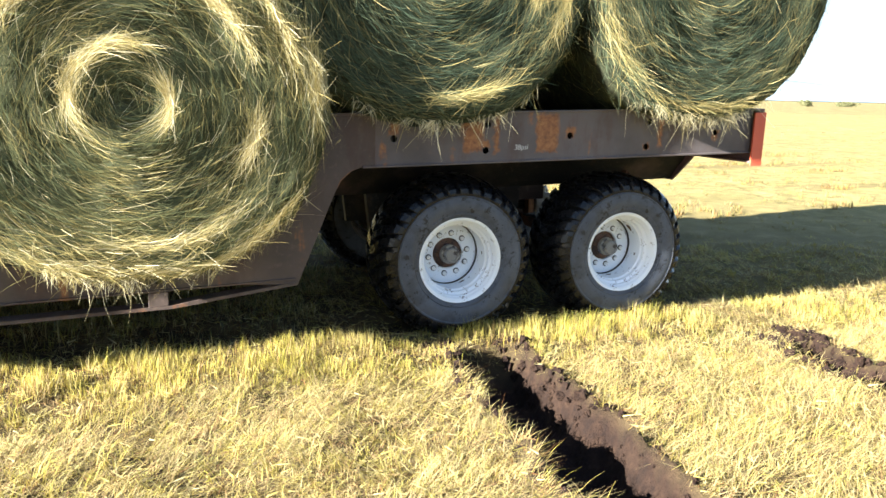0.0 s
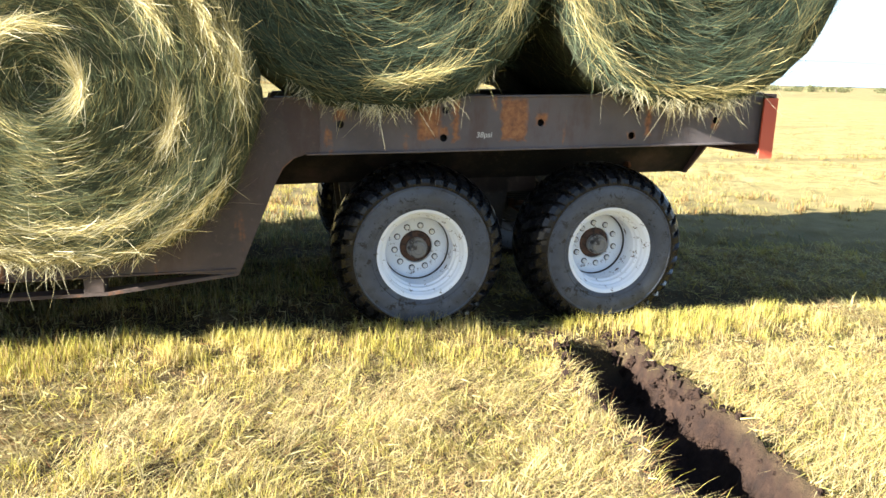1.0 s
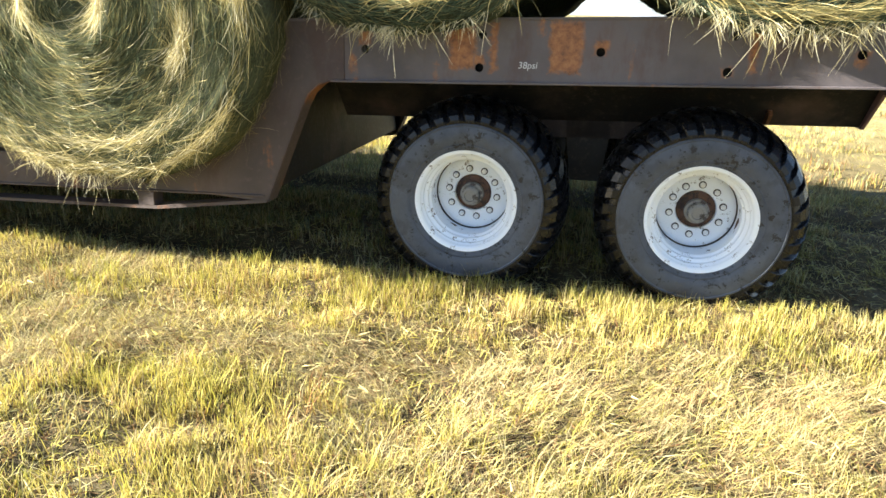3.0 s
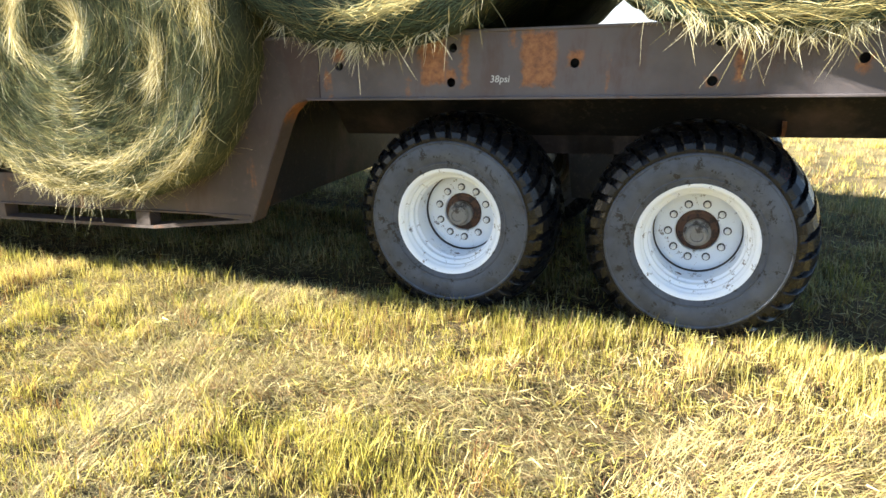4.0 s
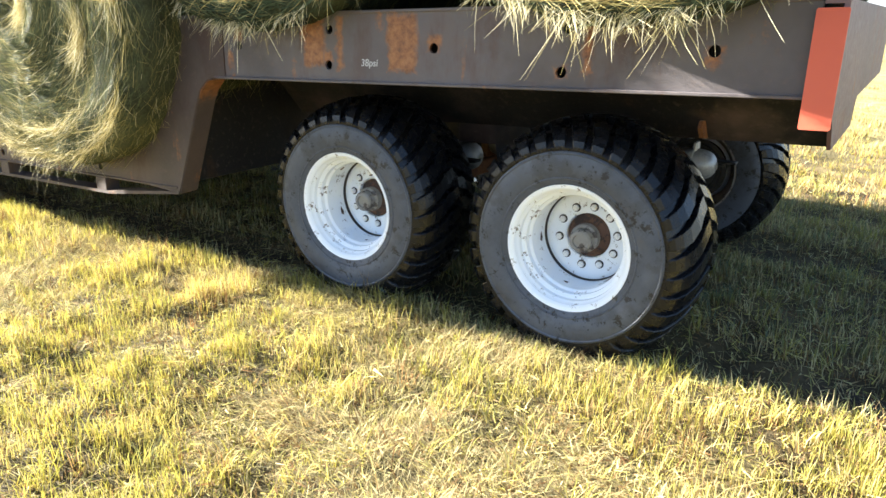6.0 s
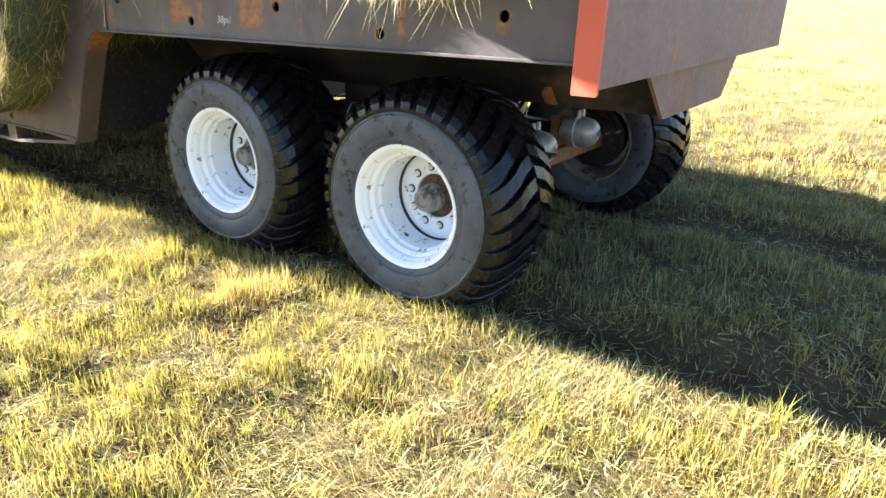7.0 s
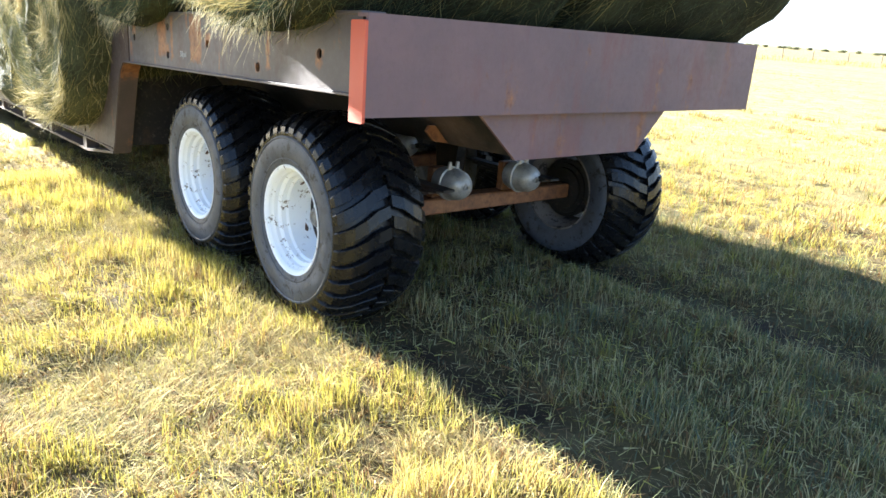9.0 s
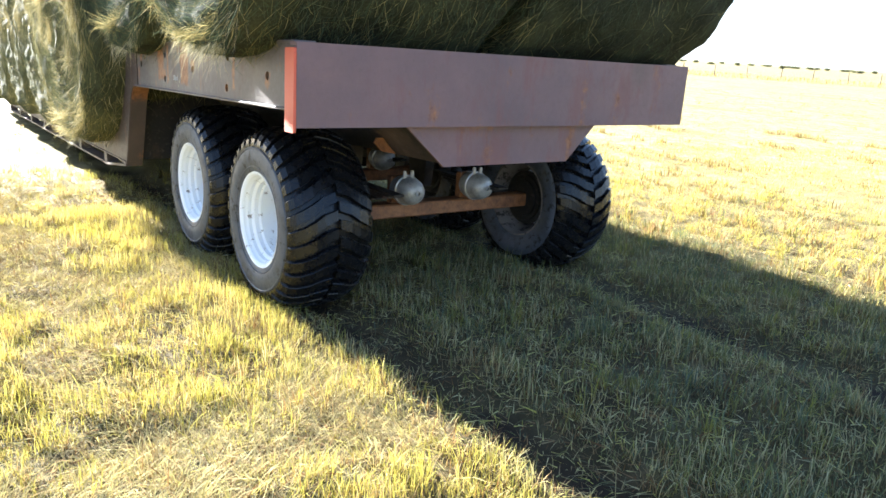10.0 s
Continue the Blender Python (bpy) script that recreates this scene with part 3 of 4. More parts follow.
    n = len(k)
    p = np.stack([x, y], 1)[k] + rs.normal(0, 1, (n, 2)) * rs.uniform(0.03, 0.09, len(x))[k][:, None]
    blades(p, rs.uniform(0.07, 0.17, n), rs.uniform(0.007, 0.014, n), np.abs(rs.normal(0.3, 0.3, n)), rs.uniform(0, 6.283, n), np.where(rs.rand(n) < 0.5, rs.uniform(0.0, 0.06, n), rs.uniform(0.7, 1.0, n)),
           "weed_tufts", "brown and dark green tufts along the mower's rows", "grass")
    # thatch of short clippings that covers the earth, single slivers
    t = np.stack([rs.uniform(-12.5, 5.0, 210000), rs.uniform(-1.8, 8.0, 210000)], 1)
    t = t[rs.rand(len(t)) < np.clip((2.9 / np.maximum(away(t), 0.1)) ** 1.6, 0, 1)]
    t = t[rs.rand(len(t)) > 1.15 * rut_shape(t[:, 0], t[:, 1])[1]]
    off = (t[:, 0] - 1.39) * -0.363 + (t[:, 1] - 5.19) * 0.932
    t = t[rs.rand(len(t)) > 0.6 * (np.exp(-((off - 0.56) / 0.18) ** 2) + np.exp(-((off - 2.58) / 0.22) ** 2))]
    t = t[((t[:, 0] - 1.39) * -0.363 + (t[:, 1] - 5.19) * 0.932 < 0.8) | (rs.rand(len(t)) < 0.85)]
    n = len(t)
    turn, rise, reach = rs.uniform(0, 6.283, n), rs.uniform(-0.1, 0.45, n), rs.uniform(0.035, 0.10, n)
    foot = np.stack([t[:, 0], t[:, 1], land(t[:, 0], t[:, 1]) + rut_shape(t[:, 0], t[:, 1])[0] + rs.uniform(0.0, 0.018, n)], 1)
    way = np.stack([np.cos(turn) * np.cos(rise), np.sin(turn) * np.cos(rise), np.sin(rise)], 1) * reach[:, None]
    wide = np.stack([-np.sin(turn), np.cos(turn), rs.normal(0, 0.6, n)], 1) * rs.uniform(0.0015, 0.0035, n)[:, None]
    shade = np.where(rs.rand(n) < 0.42, rs.uniform(0.0, 0.08, n), np.clip(rs.normal(0.27, 0.13, n), 0, 1))
    ob = arrays("thatch", np.stack([foot - wide, foot + wide, foot + way], 1).reshape(-1, 3), np.arange(3 * n).reshape(-1, 3), GRASS, tint={"tint": np.repeat(shade, 3)})
    tagged(ob, "brown and straw-coloured clippings matted on the meadow", "thatch", kind="stuff")
    # loose pale straws on top
    s = np.stack([rs.uniform(-12, 4.5, 15000), rs.uniform(-1.5, 7.0, 15000)], 1)
    s = s[(lattice(s[:, 0], s[:, 1], 0.5, 22) > 0.42) & (rut_shape(s[:, 0], s[:, 1])[1] < 0.3)]
    off = (s[:, 0] - 1.39) * -0.363 + (s[:, 1] - 5.19) * 0.932
    s = s[(off < -0.3) | (rs.rand(len(s)) < 0.08)]
    n = len(s)
    blades(s, rs.uniform(0.10, 0.26, n), rs.uniform(0.0012, 0.0026, n), rs.uniform(1.1, 1.5, n), rs.uniform(0, 6.283, n), np.clip(rs.normal(0.21, 0.04, n), 0, 1), "loose_straw", "pale dry straws scattered on the mown meadow", "straw",
           z=land(s[:, 0], s[:, 1]) + rs.uniform(0.01, 0.05, n), bend=0.2)
    # the unmown strip along the fence
    s, o = rs.uniform(-50, 230, 30000), rs.rand(30000) ** 1.5 * 22 - 6
    x = FENCE_AT.x + FENCE_WAY.x * s - FENCE_WAY.y * o
    y = FENCE_AT.y + FENCE_WAY.y * s + FENCE_WAY.x * o
    n = len(x)
    blades(np.stack([x, y], 1), rs.uniform(0.2, 0.5, n), rs.uniform(0.025, 0.05, n), np.abs(rs.normal(0.2, 0.15, n)), rs.uniform(0, 6.28, n),
           np.clip(rs.normal(0.12, 0.12, n), 0, 1), "tall_grass", "tall dry yellow grass along a field fence", "grass")


# ---- the trailer ----
trailer = tagged(new("flatbed_trailer"), "rusty brown steel drop-deck trailer with four white wheels", "trailer")
AXLES = (0.0, -1.315)
HUB_Y, FAR_HUB_Y, HUB_Z, WIDE = 0.45, 2.60, 0.478, 2.925


def build_side(flip):
    """One side of the frame; flip mirrors it to the far side."""
    def done(name, bm, material, label=""):
        shear(bm)
        if flip:
            for v in bm.verts:
                v.co.y = WIDE - 0.03 - v.co.y
        return part(name, bm, material, trailer, label)
    beam = done("side_beam", plate(bmesh.new(), [(-1.98, 1.222), (0.92, 1.222), (0.92, 1.53), (-1.98, 1.53)], 0.0, 0.014,
                [(-1.86, 1.385), (-1.235, 1.293), (-1.225, 1.46), (-0.617, 1.374), (0.0, 1.282), (0.02, 1.455), (0.59, 1.368)]), BEAM_STEEL,
                "brown steel side beam with rust patches and bolt holes")
    bm = bmesh.new()
    box(bm, -2.06, 0.92, -0.016, 0.11, 1.208, 1.222, 0.003)
    done("lower_flange", bm, BEAM_STEEL)
    bm = bmesh.new()
    box(bm, -2.30, 0.92, -0.008, 0.11, 1.53, 1.545, 0.003)
    done("upper_flange", bm, BEAM_STEEL)
    bm = bmesh.new()
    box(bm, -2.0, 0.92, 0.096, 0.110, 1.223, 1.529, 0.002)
    done("beam_liner", bm, SHADED_STEEL)
    neck = [(-1.981, 1.53), (-2.33, 1.53), (-2.46, 1.15), (-2.54, 0.98), (-2.66, 0.85), (-2.85, 0.77), (-3.0, 0.75), (-3.0, 0.55), (-2.47, 0.51),
            (-2.24, 1.06), (-2.20, 1.14), (-2.13, 1.20), (-2.06, 1.222), (-1.981, 1.222)]
    done("neck_plate", plate(bmesh.new(), neck, -0.006, 0.012), STEEL)
    bm = bmesh.new()
    strip = [(-2.06, 1.215), (-2.13, 1.193), (-2.195, 1.135), (-2.235, 1.06), (-2.465, 0.508)]
    prev = None
    for x, z in strip:
        row = [bm.verts.new((x, y, z)) for y in (0.0, 0.125)] + [bm.verts.new((x - 0.014, y, z + 0.004)) for y in (0.125, 0.0)]
        if prev:
            for i in range(4):
                bm.faces.new((prev[i - 1], prev[i], row[i], row[i - 1]))
        prev = row
    bm.faces.new(prev)
    done("neck_flange", bm, FLANGE_STEEL, "brown steel flange, rust-orange at its bend")
    done("lower_beam", plate(bmesh.new(), [(-11.6, 0.55), (-3.001, 0.55), (-3.001, 0.75), (-11.6, 0.75)], 0.0, 0.014,
         [(-3.27, 0.605), (-3.89, 0.705)] + [(-4.5 - 0.62 * i, 0.605 + 0.1 * (i % 2)) for i in range(11)]), STEEL)
    bm = bmesh.new()
    box(bm, -11.6, -2.48, -0.014, 0.10, 0.537, 0.551, 0.003)
    done("lower_beam_flange", bm, STEEL)
    bm = bmesh.new()
    for pts in ([(-11.6, 0.43), (-3.2, 0.43), (-2.47, 0.505)],):
        for (x0, z0), (x1, z1) in zip(pts, pts[1:]):
            vs = [bm.verts.new((x, y, z)) for x, z in ((x0, z0), (x1, z1)) for y, z in ((-0.012, z), (0.10, z), (0.10, z + 0.02), (-0.012, z + 0.02))]
            for f in ((0, 1, 5, 4), (1, 2, 6, 5), (2, 3, 7, 6), (3, 0, 4, 7), (0, 3, 2, 1), (4, 5, 6, 7)):
                bm.faces.new([vs[i] for i in f])
    done("truss_strap", bm, STEEL)
    for i in range(7):
        bm = bmesh.new()
        box(bm, -3.33 - 1.22 * i, -3.22 - 1.22 * i, -0.010, 0.09, 0.449, 0.536, 0.003)
        done("strap_post", bm, STEEL)


build_side(False)
build_side(True)


def build_deck():
    for i in range(13):
        bm = bmesh.new()
        box(bm, -2.28 + 0.245 * i, -2.045 + 0.245 * i, 0.115, WIDE - 0.145, 1.455, 1.498, 0.004)
        part("deck_plank", shear(bm), WOOD, trailer)
    for i in range(21):
        bm = bmesh.new()
        box(bm, -11.55 + 0.43 * i, -11.13 + 0.43 * i, 0.03, WIDE - 0.06, 0.652, 0.695, 0.004)
        part("deck_plank", shear(bm), WOOD, trailer)
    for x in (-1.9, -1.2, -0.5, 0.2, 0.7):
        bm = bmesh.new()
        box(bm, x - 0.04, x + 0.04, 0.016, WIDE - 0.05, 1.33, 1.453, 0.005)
        part("cross_member", shear(bm), SHADED_STEEL, trailer)
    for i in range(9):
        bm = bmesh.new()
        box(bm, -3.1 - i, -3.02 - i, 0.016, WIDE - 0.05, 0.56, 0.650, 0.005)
        part("cross_member", shear(bm), SHADED_STEEL, trailer)
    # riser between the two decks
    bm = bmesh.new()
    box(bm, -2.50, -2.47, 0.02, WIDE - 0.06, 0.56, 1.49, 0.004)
    part("riser_plate", shear(bm), SHADED_STEEL, trailer)
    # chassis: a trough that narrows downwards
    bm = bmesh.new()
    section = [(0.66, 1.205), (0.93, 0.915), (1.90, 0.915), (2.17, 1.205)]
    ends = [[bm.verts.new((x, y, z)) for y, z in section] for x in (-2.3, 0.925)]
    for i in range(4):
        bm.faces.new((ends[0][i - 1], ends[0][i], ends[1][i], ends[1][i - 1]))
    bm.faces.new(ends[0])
    part("chassis", shear(bm), SHADED_STEEL, trailer, "steel chassis trough coloured near black for shade")
    bm = bmesh.new()
    vs = [bm.verts.new((x, y, z)) for x in (0.927, 0.945) for y, z in ((0.64, 1.132), (0.90, 0.905), (1.87, 0.905), (2.10, 1.132))]
    for f in ((0, 1, 2, 3), (4, 5, 6, 7), (0, 1, 5, 4), (1, 2, 6, 5), (2, 3, 7, 6), (3, 0, 4, 7)):
        bm.faces.new([vs[i] for i in f])
    part("tail_plate", shear(bm), PANEL_STEEL, trailer)
    # rear panel, a pressed channel
    bm = plate(bmesh.new(), [(0.925, 1.135), (1.0, 1.135), (1.0, 1.535), (0.925, 1.535), (0.925, 1.521), (0.982, 1.521), (0.982, 1.149), (0.925, 1.149)], -0.028, WIDE)
    part("rear_panel", shear(bm), PANEL_STEEL, trailer, "red-brown painted rear panel")
    for y in (-0.045,):
        bm = bmesh.new()
        box(bm, 0.905, 1.004, y, y + 0.014, 1.112, 1.508, 0)
        bmesh.ops.bevel(bm, geom=[e for e in bm.edges if abs(e.verts[0].co.y - e.verts[1].co.y) > 0.005], offset=0.005, segments=1, affect="EDGES")
        part("end_plate", shear(bm), RED, trailer, "orange-red painted end plate")
    # handwriting on the beam
    text = bpy.data.curves.new("chalk_note", "FONT")
    text.body, text.size, text.shear, text.extrude, text.space_character = "38psi", 0.048, 0.15, 0.0004, 1.0
    tmp = bpy.data.objects.new("chalk_note", text)
    scene.collection.objects.link(tmp)
    bpy.context.view_layer.update()
    me = bpy.data.meshes.new_from_object(tmp.evaluated_get(bpy.context.evaluated_depsgraph_get()))
    bpy.data.objects.remove(tmp)
    me.materials.clear()
    me.materials.append(CHALK)
    note = new("chalk_note", me)
    note.parent = trailer
    note.matrix_basis = pose(-1.032, -0.0015, 1.258, 90, -1.8, 0)
    tagged(note, "white chalk note on the side beam")


build_deck()


def build_running_gear():
    for x in AXLES:
        bm = bmesh.new()
        box(bm, x - 0.065, x + 0.065, 0.66, FAR_HUB_Y - 0.21, HUB_Z - 0.055, HUB_Z + 0.045, 0.010)
        part("axle", bm, RUSTY, trailer, "rusty square axle beam")
        for y in (1.20, 1.80):
            bm = bmesh.new()
            rings = spin(bm, [(0.02, 0.02), (0.085, 0.03), (0.095, 0.06), (0.095, 0.105), (0.105, 0.108), (0.105, 0.128), (0.095, 0.131), (0.093, 0.17), (0.086, 0.205), (0.070, 0.235), (0.048, 0.252), (0.024, 0.258), (0.022, 0.264), (0.014, 0.265), (0.012, 0.25)], 28, "X")
            cap(bm, rings[0]), cap(bm, rings[-1])
            can = part("brake_chamber", bm, ALLOY, trailer, "grey metal air brake chamber")
            can.location = (x + 0.015, y, HUB_Z + 0.155)
            bm = bmesh.new()
            box(bm, x - 0.03, x + 0.03, y - 0.06, y + 0.06, HUB_Z + 0.045, HUB_Z + 0.235, 0.006)
            part("brake_bracket", bm, RUSTY, trailer)
            for dy in (-0.03, 0.03):
                bm = bmesh.new()
                rings = spin(bm, [(0.011, -0.02), (0.014, 0.0), (0.014, 0.03), (0.010, 0.035)], 10, "X")
                cap(bm, rings[0]), cap(bm, rings[-1])
                nip = part("hose_fitting", bm, ALLOY, trailer)
                nip.matrix_basis = pose(x + 0.145, y + dy, HUB_Z + 0.27, 0, 90, 0)
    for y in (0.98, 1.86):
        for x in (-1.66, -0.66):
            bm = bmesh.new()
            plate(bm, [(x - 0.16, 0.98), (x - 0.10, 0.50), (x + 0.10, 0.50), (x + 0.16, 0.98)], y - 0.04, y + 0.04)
            part("spring_hanger", bm, SHADED_STEEL, trailer)
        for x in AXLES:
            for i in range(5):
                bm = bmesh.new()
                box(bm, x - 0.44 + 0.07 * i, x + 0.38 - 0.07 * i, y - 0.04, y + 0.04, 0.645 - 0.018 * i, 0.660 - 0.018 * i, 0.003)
                part("spring_leaf", bm, SHADED_STEEL, trailer)
    # rust-orange gusset against the chassis
    bm = bmesh.new()
    vs = [bm.verts.new((x, y, z)) for x in (0.38, 0.40) for y, z in ((0.79, 1.03), (0.77, 1.0), (0.83, 0.945), (0.93, 0.93), (0.90, 0.955), (0.83, 1.03))]
    bm.faces.new(vs[:6]), bm.faces.new(vs[6:])
    for i in range(6):
        bm.faces.new((vs[(i - 1) % 6], vs[i], vs[i + 6], vs[(i - 1) % 6 + 6]))
    part("gusset", bm, RUSTY, trailer, "rust-orange gusset plate")
    # brake hose and plate over the springs
    bm = bmesh.new()
    box(bm, -1.05, -0.30, 0.94, 0.955, 0.80, 1.02, 0.004)
    part("side_gusset", shear(bm), DARK_RUST, trailer, "dark rust-brown gusset between the wheels")


build_running_gear()


def build_wheel():
    """A wide flotation wheel; its outer side looks to -y, its middle is the origin."""
    bm = bmesh.new()
    spin(bm, [(0.286, -0.262), (0.302, -0.268), (0.305, -0.258), (0.296, -0.250), (0.283, -0.246), (0.277, -0.222), (0.262, -0.205), (0.258, -0.16), (0.243, -0.14), (0.240, 0.00)], 72)
    spin(bm, [(0.286, -0.262), (0.276, -0.252), (0.272, -0.236), (0.263, -0.226), (0.260, -0.204), (0.243, -0.190), (0.241, -0.162), (0.2305, -0.150), (0.230, 0.005), (0.2345, 0.008), (0.2345, 0.022),
              (0.227, 0.020), (0.224, 0.010), (0.205, 0.003), (0.175, -0.001), (0.118, -0.001), (0.112, 0.005), (0.112, 0.03)], 72)
    wheel = part("wheel", bm, WHITE, trailer, "chipped white steel wheel with a dark flotation tyre")
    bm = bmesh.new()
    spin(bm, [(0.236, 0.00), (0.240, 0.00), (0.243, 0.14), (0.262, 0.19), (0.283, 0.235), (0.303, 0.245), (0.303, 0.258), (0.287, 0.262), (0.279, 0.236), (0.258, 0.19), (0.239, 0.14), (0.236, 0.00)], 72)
    part("inner_rim", bm, DARK_RIM, wheel, "dark grey-brown inner half of the rim")
    # tyre: sidewalls and bead
    bm = bmesh.new()
    spin(bm, [(0.292, -0.247), (0.303, -0.264), (0.312, -0.269), (0.328, -0.273), (0.331, -0.278), (0.336, -0.278), (0.339, -0.276), (0.350, -0.281), (0.385, -0.286), (0.42, -0.284), (0.440, -0.279), (0.446, -0.283), (0.452, -0.281), (0.458, -0.272),
              (0.458, 0.272), (0.440, 0.282), (0.40, 0.287), (0.34, 0.278), (0.302, 0.264), (0.292, 0.247)], 96)
    part("tyre", bm, RUBBER, wheel, "worn black flotation tyre with a dusty sidewall")
    # rounded crown with chevron lugs, bent at the shoulder
    bm = bmesh.new()
    spin(bm, [(0.452, -0.274), (0.470, -0.276), (0.489, -0.264), (0.512, -0.240), (0.530, -0.202), (0.541, -0.147), (0.546, -0.07), (0.548, 0.0), (0.546, 0.07), (0.541, 0.147), (0.530, 0.202), (0.512, 0.240), (0.489, 0.264), (0.470, 0.276), (0.452, 0.274)], 96)
    count = 34
    line = [(0.277, -0.150, 0.476, 0.046), (0.271, -0.142, 0.503, 0.056), (0.248, -0.125, 0.533, 0.066), (0.207, -0.095, 0.558, 0.070), (0.14, -0.035, 0.577, 0.070), (0.085, 0.030, 0.584, 0.066), (0.008, 0.072, 0.587, 0.062)]
    for k in range(2 * count):
        flip = 1 if k % 2 else -1
        a0 = math.pi * k / count
        prev = None
        for y, da, r, half in line:
            row, foot = [], max(r - 0.045, 0.463)
            for s, rr in ((-1.12, foot), (-1, r - 0.004), (-0.93, r), (0.93, r), (1, r - 0.004), (1.12, foot)):
                a = a0 + da + s * half * 0.5 / r
                row.append(bm.verts.new((rr * math.cos(a), y * flip, rr * math.sin(a))))
            if prev:
                for i in range(6):
                    bm.faces.new((prev[i - 1], prev[i], row[i], row[i - 1]))
            else:
                bm.faces.new(row)
            prev = row
        bm.faces.new(prev)
    part("tread", bm, TREAD, wheel, "black rounded tread with chevron lugs")
    # hub
    bm = bmesh.new()
    rings = spin(bm, [(0.128, 0.05), (0.111, 0.049), (0.110, 0.018), (0.100, 0.012), (0.092, 0.012), (0.072, 0.0), (0.066, -0.03), (0.062, -0.037), (0.030, -0.041), (0.012, -0.041)], 40)
    cap(bm, rings[-1])
    part("hub", bm, HUB_RUST, wheel, "rusty wheel hub")
    bm = bmesh.new()
    rings = spin(bm, [(0.070, -0.02), (0.070, -0.058), (0.058, -0.066), (0.055, -0.108), (0.047, -0.117), (0.034, -0.119), (0.031, -0.110), (0.012, -0.110)], 24)
    cap(bm, rings[-1])
    part("hub_cap", bm, NUT, wheel)
    # dark disc stands in for the open gap round each nut
    bm = bmesh.new()
    rings = spin(bm, [(0.0215, -0.024), (0.0215, -0.030), (0.013, -0.031)], 16, smooth=False)
    cap(bm, rings[-1])
    ring = part("nut_gap_ring", bm, SEAM, wheel)
    bm = bmesh.new()
    rings = spin(bm, [(0.0160, -0.030), (0.0160, -0.042), (0.0085, -0.044), (0.0070, -0.050)], 6, smooth=False)
    cap(bm, rings[-1])
    nut = part("wheel_nut", bm, PALE, wheel)
    for proto in (ring, nut):
        for i in range(10):
            a = 2 * math.pi * (i + 0.5) / 10
            ob = proto if i == 0 else new(proto.name.split(".")[0], proto.data)
            ob.parent = wheel
            ob.location = (0.150 * math.cos(a), 0.025, 0.150 * math.sin(a))
    bm = bmesh.new()
    spin(bm, [(0.2294, -0.008), (0.2250, -0.001), (0.2235, 0.0085)], 64)
    part("weld_seam", bm, SEAM, wheel, "dark seam round the wheel disc")
    # brake drum and dust shield on the inner side
    bm = bmesh.new()
    rings = spin(bm, [(0.10, 0.05), (0.195, 0.055), (0.197, 0.150), (0.213, 0.152), (0.214, 0.166), (0.198, 0.168), (0.185, 0.172), (0.180, 0.186), (0.150, 0.188), (0.146, 0.205), (0.09, 0.215)], 40)
    cap(bm, rings[0]), cap(bm, rings[-1])
    part("brake_drum", bm, SHADED_STEEL, wheel, "dark brake drum")
    # dark rub marks on the barrel
    for a0, y0, w, h in ((1.17, -0.07, 0.17, 0.028), (1.52, -0.085, 0.07, 0.012), (0.2, -0.10, 0.06, 0.010), (4.0, -0.10, 0.09, 0.014), (5.3, -0.05, 0.12, 0.014)):
        bm = bmesh.new()
        vs = [bm.verts.new((0.2285 * math.cos(a0 + s * w), y0 + t * h, 0.2285 * math.sin(a0 + s * w))) for s, t in ((-1, 0.1), (-0.4, -0.5), (0.6, -1), (1, 0.2), (0.2, 1))]
        bm.faces.new(vs)
        part("scuff_mark", bm, HUB_RUST, wheel, "dark rust scuff on the white barrel")
    return wheel


wheels = [build_wheel()]
wheels += [copy_thing(wheels[0], Matrix.Identity(4)) for _ in range(3)]
WHEEL_AT = [(AXLES[0], HUB_Y, False, 27.0), (AXLES[1], HUB_Y, False, 9.0), (AXLES[0], FAR_HUB_Y, True, 20.0), (AXLES[1], FAR_HUB_Y, True, 0.0)]


# ---- the bales ----
def ribbons(p, d, n, length, width, curl, tint):
    """Straws: start, direction, outward normal; each a ribbon of three bent pieces."""
    m = len(p)
    side = np.cross(d, n)
    side /= np.linalg.norm(side, axis=1, keepdims=True) + 1e-9
    verts = []
    for s, w in ((0.0, 0.7), (0.35, 1.0), (0.7, 0.9), (1.0, 0.25)):
        c = p + d * (length * s)[:, None] + curl * (s * s * length)[:, None]
        verts += [c - side * (width * w / 2)[:, None], c + side * (width * w / 2)[:, None]]
    verts = np.stack(verts, 1).reshape(-1, 3)
    k = np.arange(m)[:, None] * 8
    faces = np.concatenate([k + np.array([[i, i + 1, i + 3, i + 2]]) for i in (0, 2, 4)])
    return verts, faces, np.repeat(tint, 8)


